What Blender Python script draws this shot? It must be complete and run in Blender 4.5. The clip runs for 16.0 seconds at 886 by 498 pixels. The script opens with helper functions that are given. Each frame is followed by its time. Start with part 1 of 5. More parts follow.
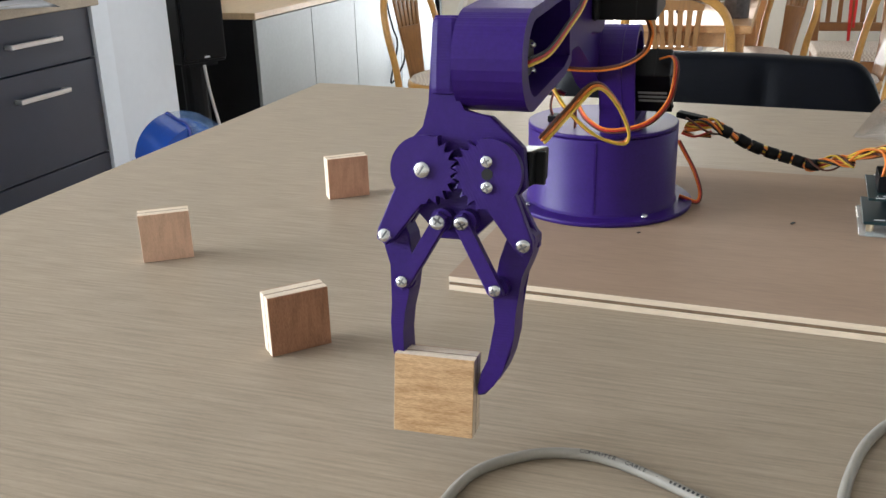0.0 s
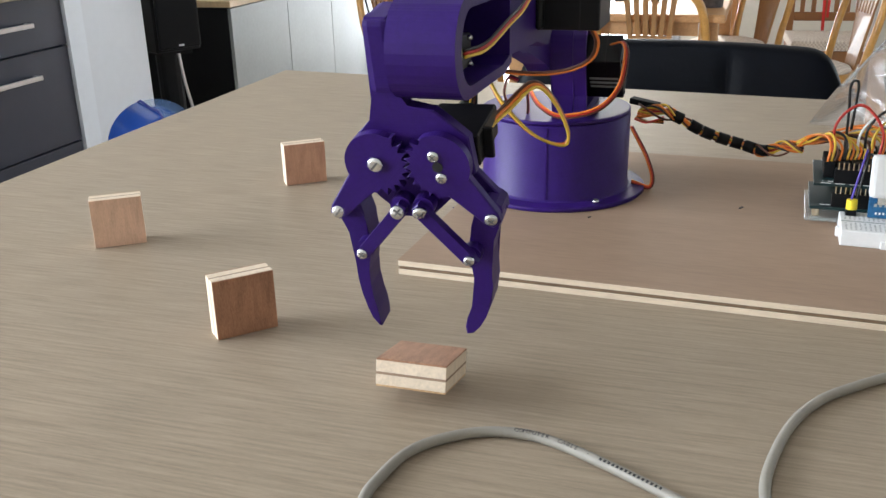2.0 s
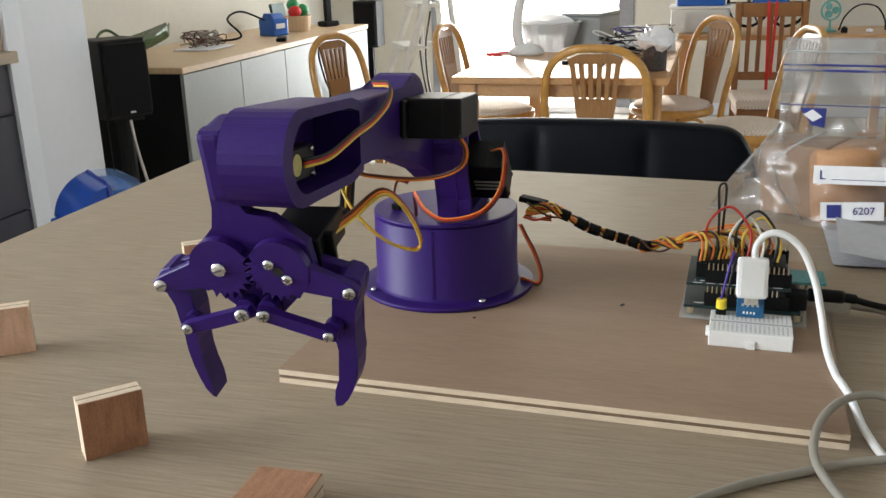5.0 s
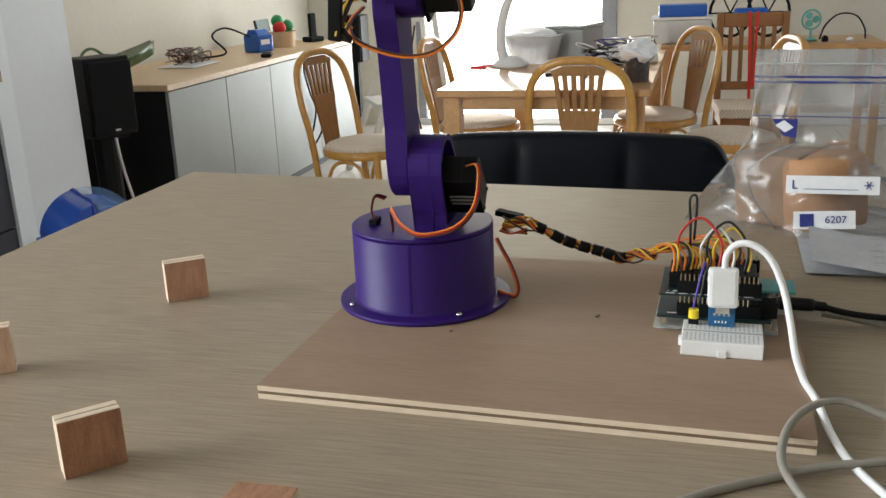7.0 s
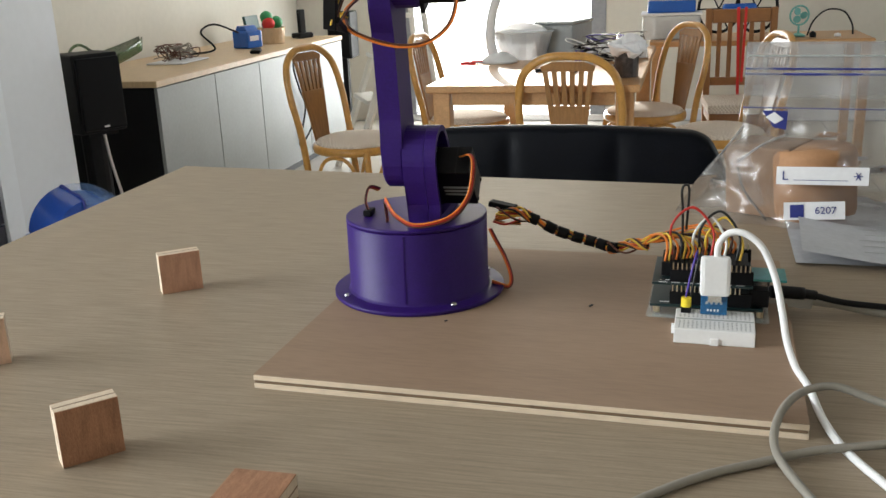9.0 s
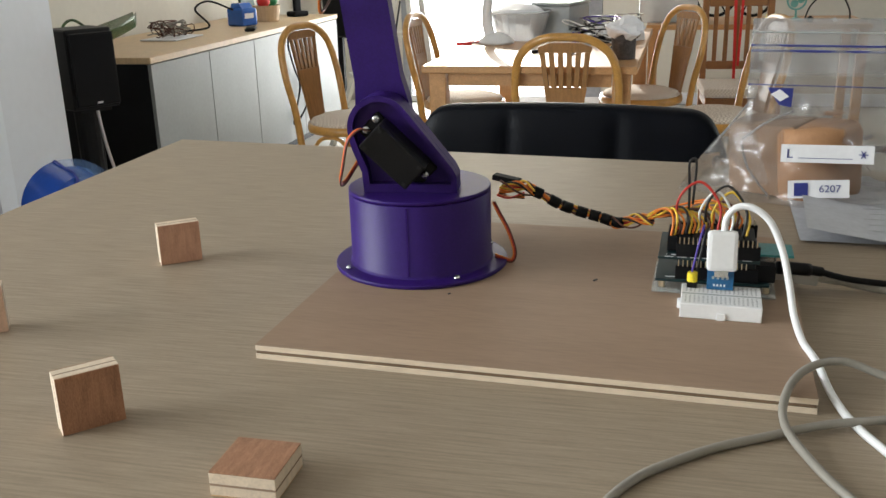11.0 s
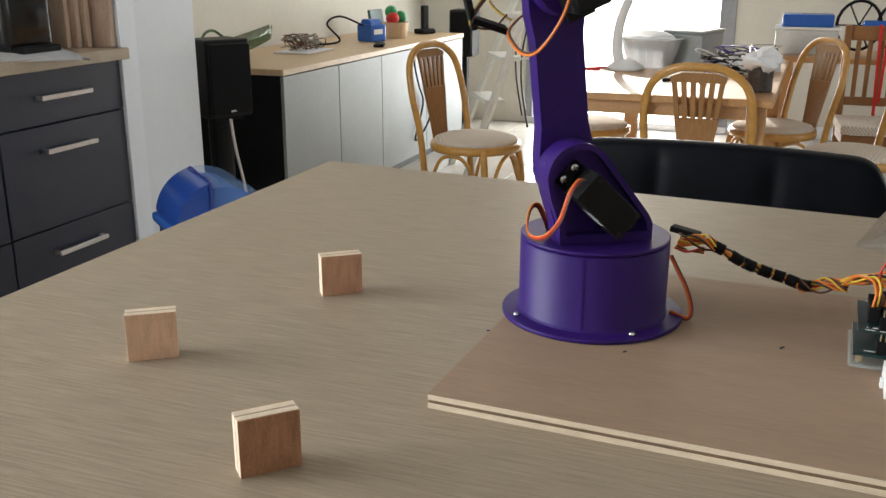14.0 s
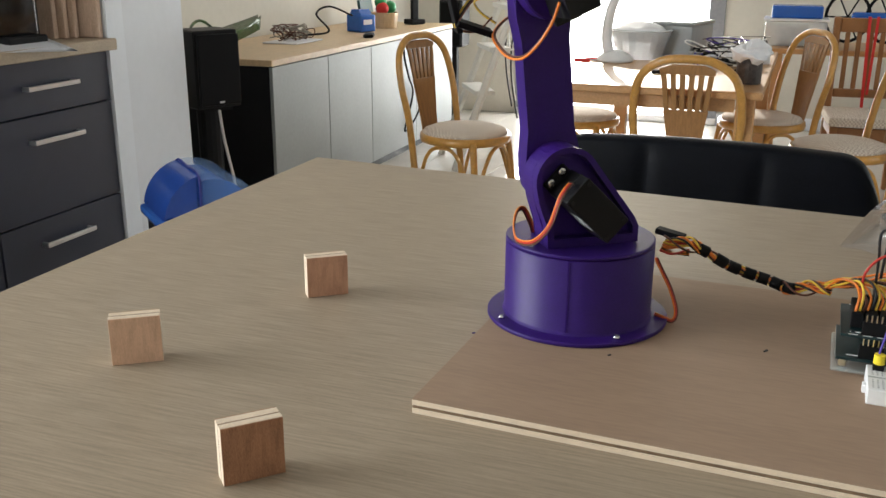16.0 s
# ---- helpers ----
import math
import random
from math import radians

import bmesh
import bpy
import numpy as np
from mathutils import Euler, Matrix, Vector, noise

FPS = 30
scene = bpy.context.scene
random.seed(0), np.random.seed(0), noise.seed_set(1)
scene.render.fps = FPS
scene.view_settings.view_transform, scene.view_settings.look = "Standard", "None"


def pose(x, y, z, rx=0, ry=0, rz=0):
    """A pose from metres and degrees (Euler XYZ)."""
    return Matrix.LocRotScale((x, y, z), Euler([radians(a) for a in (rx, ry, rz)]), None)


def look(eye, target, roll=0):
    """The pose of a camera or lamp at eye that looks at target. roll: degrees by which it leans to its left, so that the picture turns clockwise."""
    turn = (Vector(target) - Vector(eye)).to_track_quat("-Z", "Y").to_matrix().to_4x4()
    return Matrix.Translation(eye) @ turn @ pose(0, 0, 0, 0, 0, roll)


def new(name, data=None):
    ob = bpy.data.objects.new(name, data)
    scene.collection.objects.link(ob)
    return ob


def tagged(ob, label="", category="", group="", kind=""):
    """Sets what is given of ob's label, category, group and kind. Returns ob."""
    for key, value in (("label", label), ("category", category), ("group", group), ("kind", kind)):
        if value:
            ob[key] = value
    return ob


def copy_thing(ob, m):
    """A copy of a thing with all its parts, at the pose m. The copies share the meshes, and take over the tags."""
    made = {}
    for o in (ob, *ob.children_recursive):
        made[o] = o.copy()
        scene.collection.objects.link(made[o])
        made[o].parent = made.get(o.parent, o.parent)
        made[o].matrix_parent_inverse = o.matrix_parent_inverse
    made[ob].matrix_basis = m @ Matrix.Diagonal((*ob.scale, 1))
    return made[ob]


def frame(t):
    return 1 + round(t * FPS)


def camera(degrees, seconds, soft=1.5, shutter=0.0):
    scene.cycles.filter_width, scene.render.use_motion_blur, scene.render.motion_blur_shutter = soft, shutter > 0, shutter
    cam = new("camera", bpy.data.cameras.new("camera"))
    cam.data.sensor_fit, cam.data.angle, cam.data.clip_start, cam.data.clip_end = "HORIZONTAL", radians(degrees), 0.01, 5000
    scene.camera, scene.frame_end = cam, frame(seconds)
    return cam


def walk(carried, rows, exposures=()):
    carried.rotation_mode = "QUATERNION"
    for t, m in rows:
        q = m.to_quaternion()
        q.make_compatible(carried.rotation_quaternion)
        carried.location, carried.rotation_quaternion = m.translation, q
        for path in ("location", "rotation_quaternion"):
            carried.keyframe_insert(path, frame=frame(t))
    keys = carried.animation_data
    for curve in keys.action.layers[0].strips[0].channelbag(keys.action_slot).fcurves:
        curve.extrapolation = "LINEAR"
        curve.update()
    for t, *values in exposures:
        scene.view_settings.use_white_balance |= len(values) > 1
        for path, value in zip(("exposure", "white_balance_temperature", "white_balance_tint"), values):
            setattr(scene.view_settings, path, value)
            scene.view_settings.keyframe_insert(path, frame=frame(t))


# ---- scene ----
cam = camera(50.8, 16.0)
PATH = [
    (0, (0.154, -0.458, 0.202), (-0.456, 1.316, -0.49), -1.7),
    (0.5, (0.157, -0.456, 0.197), (-0.443, 1.32, -0.499), -1.6),
    (1, (0.165, -0.458, 0.198), (-0.425, 1.32, -0.503), -1.6),
    (1.5, (0.17, -0.456, 0.202), (-0.41, 1.321, -0.508), -1.5),
    (2, (0.172, -0.457, 0.2), (-0.397, 1.323, -0.514), -1.4),
    (2.5, (0.173, -0.457, 0.201), (-0.387, 1.323, -0.518), -1.4),
    (3, (0.182, -0.46, 0.196), (-0.371, 1.32, -0.53), -1.3),
    (3.5, (0.191, -0.455, 0.197), (-0.351, 1.328, -0.531), -1.2),
    (4, (0.197, -0.454, 0.197), (-0.333, 1.329, -0.538), -1.3),
    (4.5, (0.207, -0.445, 0.213), (-0.317, 1.355, -0.484), -1.3),
    (4.7, (0.216, -0.445, 0.23), (-0.301, 1.385, -0.389), -1.3),
    (7, (0.231, -0.45, 0.235), (-0.254, 1.402, -0.346), -2.3),
    (7.5, (0.227, -0.452, 0.229), (-0.25, 1.401, -0.353), -2.3),
    (8, (0.227, -0.453, 0.23), (-0.246, 1.4, -0.355), -2.3),
    (8.5, (0.23, -0.453, 0.23), (-0.238, 1.401, -0.357), -2.3),
    (9, (0.229, -0.455, 0.232), (-0.234, 1.399, -0.356), -2.3),
    (11.5, (0.213, -0.452, 0.223), (-0.237, 1.393, -0.406), -1.3),
    (11.9, (0.188, -0.439, 0.24), (-0.347, 1.393, -0.358), -1.5),
    (12, (0.181, -0.431, 0.24), (-0.403, 1.39, -0.346), -1.4),
    (12.5, (0.162, -0.428, 0.25), (-0.513, 1.365, -0.325), 0.0),
    (13, (0.17, -0.436, 0.233), (-0.504, 1.357, -0.343), 0.0),
    (13.5, (0.172, -0.438, 0.235), (-0.497, 1.354, -0.347), 0.0),
    (14, (0.171, -0.439, 0.236), (-0.494, 1.354, -0.35), 0.1),
    (14.5, (0.17, -0.441, 0.231), (-0.489, 1.353, -0.361), 0.2),
    (15, (0.173, -0.441, 0.231), (-0.481, 1.352, -0.367), 0.2),
    (15.5, (0.175, -0.443, 0.231), (-0.474, 1.349, -0.373), 0.3),
    (16, (0.173, -0.435, 0.244), (-0.47, 1.359, -0.363), 0.3),
]
walk(cam, [(t, look(eye, target, roll)) for t, eye, target, roll in PATH],
     exposures=[(0, 0.36, 5950, 8), (4.4, 0.44, 5950, 8), (4.8, 0.12, 6250, 7), (6.8, -0.08, 6300, 6), (16, -0.06, 6350, 7)])

# ---- world, sun and large lights ----
FLOOR = -1.0
ROOM_TOP = 1.5
BT = 0.0075
world = bpy.data.worlds.new("sky")
scene.world = world
world.use_nodes = True
wn = world.node_tree.nodes
sky = wn.new("ShaderNodeTexSky")
sky.sky_type, sky.sun_disc = "NISHITA", False
sky.sun_elevation, sky.sun_rotation = radians(20), radians(-13)
world.node_tree.links.new(sky.outputs[0], wn["Background"].inputs[0])
wn["Background"].inputs[1].default_value = 0.12

sun = new("sun", bpy.data.lights.new("sun", "SUN"))
sun.data.energy, sun.data.angle, sun.data.color = 4.0, radians(0.5), (1.0, 0.93, 0.83)
sun.matrix_world = look((0, 0, 5), (0.18, -0.8, 4.7))


def window_light(name, size_x, size_y, power, eye, target, colour=(1, 1, 1)):
    lamp = new(name, bpy.data.lights.new(name, "AREA"))
    lamp.data.shape, lamp.data.size, lamp.data.size_y = "RECTANGLE", size_x, size_y
    lamp.data.energy, lamp.data.color = power, colour
    lamp.matrix_world = look(eye, target)
    return lamp


window_light("window_light_back", 1.5, 2.1, 64, (-1.05, 6.86, 0.12), (-1.05, 0, 0.12), (1.0, 0.98, 0.95))
window_light("window_light_kitchen", 1.9, 1.25, 126, (-2.70, -0.95, 0.72), (0.0, -0.45, 0.25), (0.97, 0.985, 1.0))
window_light("window_light_side", 1.7, 1.3, 14, (2.96, 3.6, 0.45), (-2.2, 2.9, 0.2), (0.86, 0.93, 1.0))
scene.view_settings.exposure = 0.0


# ---- materials ----
def mat(name, colour, rough=0.5, metal=0.0, vary=0.12, scale=40.0, bump=0.0, bump_scale=200.0, stretch=(1, 1, 1),
        second=None, spec=0.5, coat=0.0, fine=0.5, random_tint=0.0):
    m = bpy.data.materials.new(name)
    m.use_nodes = True
    n, l = m.node_tree.nodes, m.node_tree.links
    b = n["Principled BSDF"]
    b.inputs["Roughness"].default_value, b.inputs["Metallic"].default_value = rough, metal
    b.inputs["Specular IOR Level"].default_value = spec
    b.inputs["Coat Weight"].default_value = coat
    tc, mp = n.new("ShaderNodeTexCoord"), n.new("ShaderNodeMapping")
    mp.inputs["Scale"].default_value = stretch
    l.new(tc.outputs["Object"], mp.inputs["Vector"])
    big, small = n.new("ShaderNodeTexNoise"), n.new("ShaderNodeTexNoise")
    big.inputs["Scale"].default_value, small.inputs["Scale"].default_value = scale, scale * 9
    big.inputs["Detail"].default_value, small.inputs["Detail"].default_value = 5, 3
    l.new(mp.outputs[0], big.inputs["Vector"])
    l.new(mp.outputs[0], small.inputs["Vector"])
    mix = n.new("ShaderNodeMix")
    mix.inputs[0].default_value = fine
    l.new(big.outputs["Fac"], mix.inputs[2])
    l.new(small.outputs["Fac"], mix.inputs[3])
    ramp = n.new("ShaderNodeValToRGB")
    lo = second or tuple(c * (1 - vary) for c in colour)
    hi = tuple(min(1, c * (1 + vary)) for c in colour)
    ramp.color_ramp.elements[0].position, ramp.color_ramp.elements[1].position = 0.36, 0.64
    ramp.color_ramp.elements[0].color, ramp.color_ramp.elements[1].color = (*lo, 1), (*hi, 1)
    l.new(mix.outputs[0], ramp.inputs[0])
    last = ramp.outputs[0]
    if random_tint:
        info, hsv, mr = n.new("ShaderNodeObjectInfo"), n.new("ShaderNodeHueSaturation"), n.new("ShaderNodeMapRange")
        l.new(info.outputs["Random"], mr.inputs[0])
        mr.inputs[3].default_value, mr.inputs[4].default_value = 1 - random_tint, 1 + random_tint
        l.new(mr.outputs[0], hsv.inputs["Value"])
        l.new(last, hsv.inputs["Color"])
        last = hsv.outputs[0]
    l.new(last, b.inputs["Base Color"])
    if bump:
        bn, bt = n.new("ShaderNodeBump"), n.new("ShaderNodeTexNoise")
        bt.inputs["Scale"].default_value, bt.inputs["Detail"].default_value = bump_scale, 4
        l.new(mp.outputs[0], bt.inputs["Vector"])
        bn.inputs["Strength"].default_value, bn.inputs["Distance"].default_value = bump, 0.001
        l.new(bt.outputs["Fac"], bn.inputs["Height"])
        l.new(bn.outputs[0], b.inputs["Normal"])
    return m


def glassy(name, colour, rough, alpha, ior=1.45):
    m = mat(name, colour, rough, vary=0.05)
    b = m.node_tree.nodes["Principled BSDF"]
    b.inputs["Alpha"].default_value = alpha
    b.inputs["IOR"].default_value = ior
    return m


def printed(name, colour):
    """Filament print: fine horizontal layers as relief, a satin sheen."""
    m = mat(name, colour, 0.42, vary=0.12, scale=60, spec=0.22)
    n, l = m.node_tree.nodes, m.node_tree.links
    b = n["Principled BSDF"]
    tc, w, bn = n.new("ShaderNodeTexCoord"), n.new("ShaderNodeTexWave"), n.new("ShaderNodeBump")
    w.wave_type, w.bands_direction = "BANDS", "Z"
    w.inputs["Scale"].default_value, w.inputs["Distortion"].default_value, w.inputs["Detail"].default_value = 300, 0.3, 1
    l.new(tc.outputs["Object"], w.inputs["Vector"])
    bn.inputs["Strength"].default_value, bn.inputs["Distance"].default_value = 0.10, 0.0004
    l.new(w.outputs["Fac"], bn.inputs["Height"])
    l.new(bn.outputs[0], b.inputs["Normal"])
    return m


def glow(name, colour, strength):
    m = bpy.data.materials.new(name)
    m.use_nodes = True
    b = m.node_tree.nodes["Principled BSDF"]
    b.inputs["Base Color"].default_value = (*colour, 1)
    b.inputs["Emission Color"].default_value = (*colour, 1)
    b.inputs["Emission Strength"].default_value = strength
    return m


PURPLE = printed("purple_filament", (0.029, 0.0085, 0.13))
LAMINATE = mat("grey_oak_laminate", (0.345, 0.277, 0.202), 0.46, vary=0.13, scale=26, stretch=(1, 22, 1), bump=0.1, bump_scale=40, second=(0.260, 0.207, 0.150), fine=0.4, spec=0.2)
PLYFACE = mat("board_face_veneer", (0.32, 0.222, 0.155), 0.6, spec=0.15, vary=0.08, scale=12, stretch=(0.6, 4, 1), bump=0.05)
PLY_LIGHT = mat("light_ply_edge", (0.72, 0.60, 0.46), 0.7, vary=0.12, scale=90, stretch=(1, 1, 5))
PLY_DARK = mat("dark_ply_edge", (0.19, 0.125, 0.075), 0.75, vary=0.25, scale=120)
BLOCK_RED = mat("reddish_block_veneer", (0.39, 0.20, 0.112), 0.6, vary=0.14, scale=70, stretch=(6, 1, 0.9), second=(0.25, 0.118, 0.062), bump=0.15, bump_scale=300)
BLOCK_PINK = mat("pinkish_block_veneer", (0.6, 0.35, 0.23), 0.6, vary=0.1, scale=70, stretch=(6, 1, 0.9), second=(0.46, 0.25, 0.16), bump=0.15, bump_scale=300)
BLOCK_PALE = mat("pale_oak_block_veneer", (0.74, 0.50, 0.36), 0.6, vary=0.1, scale=70, stretch=(6, 1, 0.9), second=(0.60, 0.39, 0.27), bump=0.15, bump_scale=300)
BLOCK_OAK = mat("yellow_oak_block_veneer", (0.64, 0.43, 0.235), 0.6, vary=0.1, scale=60, stretch=(0.9, 1, 7), second=(0.38, 0.21, 0.085), bump=0.2, bump_scale=300)
SERVO = mat("black_servo_plastic", (0.006, 0.006, 0.007), 0.42, spec=0.22, vary=0.2, bump=0.05)
STEEL = mat("bright_zinc_steel", (0.72, 0.73, 0.75), 0.25, 1.0, vary=0.1, scale=300)
DARK = mat("dark_recess", (0.01, 0.01, 0.01), 0.8)
WIRE = {"brown": mat("brown_wire", (0.10, 0.03, 0.015), 0.45), "red": mat("red_wire", (0.5, 0.03, 0.02), 0.45),
        "orange": mat("orange_wire", (0.75, 0.2, 0.02), 0.45), "yellow": mat("yellow_wire", (0.75, 0.5, 0.05), 0.45),
        "black": mat("black_wire", (0.012, 0.012, 0.012), 0.45), "white": mat("white_wire", (0.8, 0.8, 0.78), 0.45),
        "purple": mat("violet_wire", (0.07, 0.04, 0.3), 0.45), "grey": mat("grey_cable", (0.27, 0.25, 0.215), 0.5, vary=0.06)}
PCB = mat("dark_teal_circuit_board", (0.004, 0.022, 0.025), 0.4, vary=0.3, scale=400)
PCB_BLUE = mat("blue_circuit_board", (0.012, 0.10, 0.24), 0.35, vary=0.35, scale=500)
WHITE_PLASTIC = mat("white_plastic", (0.8, 0.8, 0.8), 0.4, vary=0.03)
YELLOW = mat("yellow_plastic", (0.8, 0.62, 0.03), 0.4)
GOLD = mat("gold_pins", (0.75, 0.66, 0.48), 0.3, 1.0)
ACRYLIC = glassy("clear_acrylic", (0.75, 0.85, 0.85), 0.1, 0.2)


def clear_film(name, haze, gloss):
    """Thin clear plastic: light passes, a little haze, sharp glints."""
    m = bpy.data.materials.new(name)
    m.use_nodes = True
    n, l = m.node_tree.nodes, m.node_tree.links
    n.remove(n["Principled BSDF"])
    clear, gl, dif, m1, m2, fr = (n.new("ShaderNode" + k) for k in ("BsdfTransparent", "BsdfGlossy", "BsdfDiffuse", "MixShader", "MixShader", "Fresnel"))
    clear.inputs[0].default_value = (0.93, 0.93, 0.93, 1)
    gl.inputs["Color"].default_value, gl.inputs["Roughness"].default_value = (1, 1, 1, 1), gloss
    dif.inputs["Color"].default_value = (0.34, 0.335, 0.33, 1)
    fr.inputs["IOR"].default_value = 1.38
    m1.inputs[0].default_value = haze
    l.new(clear.outputs[0], m1.inputs[1])
    l.new(dif.outputs[0], m1.inputs[2])
    l.new(fr.outputs[0], m2.inputs[0])
    l.new(m1.outputs[0], m2.inputs[1])
    l.new(gl.outputs[0], m2.inputs[2])
    l.new(m2.outputs[0], n["Material Output"].inputs[0])
    return m


BAG = clear_film("clear_bag_film", 0.17, 0.14)
BAGTOP = clear_film("clouded_bag_film", 0.46, 0.25)
CARD = mat("brown_cardboard", (0.25, 0.15, 0.085), 0.8, vary=0.08, scale=30)
PAPER = mat("white_paper", (0.78, 0.78, 0.8), 0.8, vary=0.04, scale=20)
# white paper greyed in its colour, in place of the shade over the table sheets
PAPER_SHADED = mat("shaded_white_paper", (0.5, 0.51, 0.54), 0.8, vary=0.08, scale=20)
INK_BLUE = mat("navy_print", (0.02, 0.03, 0.2), 0.5)
INK = mat("black_print", (0.02, 0.02, 0.02), 0.6)
LEATHER = mat("black_leather", (0.0018, 0.0024, 0.0045), 0.42, spec=0.11, vary=0.25, scale=60, bump=0.3, bump_scale=180)
WALLPAINT = mat("warm_white_wall_paint", (0.68, 0.65, 0.58), 0.85, vary=0.03, scale=3, bump=0.05, bump_scale=150)
COLUMN = mat("cool_white_panel_paint", (0.78, 0.81, 0.87), 0.5, vary=0.02, scale=3)
WHITE = mat("white_gloss_edge", (0.86, 0.9, 0.97), 0.35, vary=0.02)
CEIL = mat("white_ceiling_paint", (0.62, 0.61, 0.59), 0.9, vary=0.02, scale=3)
TILE = mat("pale_floor_tile", (0.62, 0.58, 0.52), 0.25, vary=0.06, scale=6, random_tint=0.04)
GROUT = mat("grey_grout", (0.35, 0.33, 0.3), 0.9)
# charcoal lifted towards blue: the sky's reflection is put into the base colour
DRAWER = mat("charcoal_front_sky_tinted", (0.028, 0.034, 0.058), 0.36, spec=0.5, vary=0.06, scale=20)
WORKTOP = mat("pale_oak_worktop", (0.42, 0.335, 0.24), 0.5, vary=0.15, scale=20, stretch=(5, 0.7, 1))
ALU = mat("brushed_aluminium", (0.7, 0.7, 0.72), 0.32, 0.9, vary=0.06, scale=80, stretch=(1, 8, 1))
GREYDOOR = mat("silver_grey_cabinet_door", (0.25, 0.265, 0.262), 0.5, 0.1, vary=0.05, scale=6)
BLACKWOOD = mat("black_cabinet_side", (0.006, 0.006, 0.007), 0.5, spec=0.25, vary=0.2, scale=30)
CABTOP = mat("light_beech_cabinet_top", (0.62, 0.45, 0.27), 0.45, vary=0.12, scale=20, stretch=(5, 0.7, 1))
RATTAN = mat("honey_bentwood", (0.5, 0.255, 0.055), 0.28, vary=0.2, scale=30, coat=0.4)
SPLAT = mat("brown_wood_splat", (0.30, 0.145, 0.045), 0.3, vary=0.2, scale=30, stretch=(4, 4, 0.6), coat=0.3)
CUSHION = mat("beige_checked_fabric", (0.62, 0.53, 0.44), 0.9, vary=0.1, scale=60, bump=0.4, bump_scale=300)
chk, chm = CUSHION.node_tree.nodes.new("ShaderNodeTexChecker"), CUSHION.node_tree.nodes.new("ShaderNodeTexCoord")
chk.inputs["Color1"].default_value, chk.inputs["Color2"].default_value = (0.76, 0.68, 0.58, 1), (0.5, 0.41, 0.33, 1)
chk.inputs["Scale"].default_value = 110
CUSHION.node_tree.links.new(chm.outputs["Object"], chk.inputs["Vector"])
CUSHION.node_tree.links.new(chk.outputs["Color"], CUSHION.node_tree.nodes["Principled BSDF"].inputs["Base Color"])
PINE = mat("orange_pine", (0.50, 0.27, 0.11), 0.4, vary=0.15, scale=16, stretch=(0.7, 5, 1), coat=0.2)
BLUE = mat("glossy_blue_plastic", (0.02, 0.11, 0.45), 0.25, vary=0.06)
BLUECLEAR = glassy("clear_blue_lid", (0.25, 0.42, 0.75), 0.05, 0.24)
GREENGLASS = glassy("green_glass", (0.1, 0.2, 0.06), 0.15, 0.75)
GREYBOX = mat("grey_storage_plastic", (0.38, 0.4, 0.4), 0.45, vary=0.06)
CLEARBOX = glassy("clear_storage_plastic", (0.75, 0.77, 0.78), 0.2, 0.55)
RED = mat("red_ribbon", (0.6, 0.02, 0.015), 0.6)
GREEN = mat("green_plastic", (0.03, 0.3, 0.1), 0.4)
BLACK = mat("matt_black_plastic", (0.007, 0.007, 0.008), 0.55, spec=0.15)
DARKPINE = mat("dark_orange_wood", (0.27, 0.115, 0.035), 0.4, vary=0.15, scale=16, coat=0.2)
HOLE = mat("pale_grey_hole", (0.35, 0.35, 0.36), 0.7)
SLOT = mat("shaded_steel", (0.2, 0.2, 0.21), 0.5, 0.8)
OUTSIDE = glow("bright_daylight_outside", (1.0, 0.99, 0.97), 5.5)


# ---- mesh helpers ----
def part(name, bm, material, parent=None, label="", m=None, smooth=False):
    me = bpy.data.meshes.new(name)
    bmesh.ops.recalc_face_normals(bm, faces=bm.faces)
    bm.to_mesh(me)
    bm.free()
    me.materials.append(material)
    if smooth:
        for p in me.polygons:
            p.use_smooth = True
    ob = new(name, me)
    if parent:
        ob.parent = parent
    if m is not None:
        ob.matrix_basis = m
    if label:
        tagged(ob, label)
    return ob


def empty(name, label, category, m=None, group="", kind=""):
    ob = new(name)
    ob.empty_display_size = 0.02
    if m is not None:
        ob.matrix_basis = m
    return tagged(ob, label, category, group, kind)


def add_box(bm, x0, x1, y0, y1, z0, z1, bev=0.0, seg=1):
    r = bmesh.ops.create_cube(bm, size=1.0, matrix=Matrix.Translation(((x0 + x1) / 2, (y0 + y1) / 2, (z0 + z1) / 2)) @ Matrix.Diagonal((x1 - x0, y1 - y0, z1 - z0, 1)))
    if bev:
        vs = set(r["verts"])
        es = [e for e in bm.edges if e.verts[0] in vs and e.verts[1] in vs]
        bmesh.ops.bevel(bm, geom=es, offset=bev, segments=seg, affect="EDGES", profile=0.6)
    return bm


def box(x0, x1, y0, y1, z0, z1, bev=0.0, seg=1):
    return add_box(bmesh.new(), x0, x1, y0, y1, z0, z1, bev, seg)


def add_prism(bm, pts, h0, h1, axis="z", bev=0.0):
    """A flat outline pushed out from h0 to h1 along an axis; the outline lies in the other two (x y, x z or y z)."""
    def place(p, h):
        return {"z": (p[0], p[1], h), "y": (p[0], h, p[1]), "x": (h, p[0], p[1])}[axis]
    lo = [bm.verts.new(place(p, h0)) for p in pts]
    hi = [bm.verts.new(place(p, h1)) for p in pts]
    caps = [bm.faces.new(lo[::-1]), bm.faces.new(hi)]
    k = len(pts)
    for i in range(k):
        bm.faces.new((lo[i], lo[(i + 1) % k], hi[(i + 1) % k], hi[i]))
    if bev:
        es = list({e for f in caps for e in f.edges})
        bmesh.ops.bevel(bm, geom=es, offset=bev, segments=1, affect="EDGES")
    return bm


def prism(pts, h0, h1, axis="z", bev=0.0):
    return add_prism(bmesh.new(), pts, h0, h1, axis, bev)


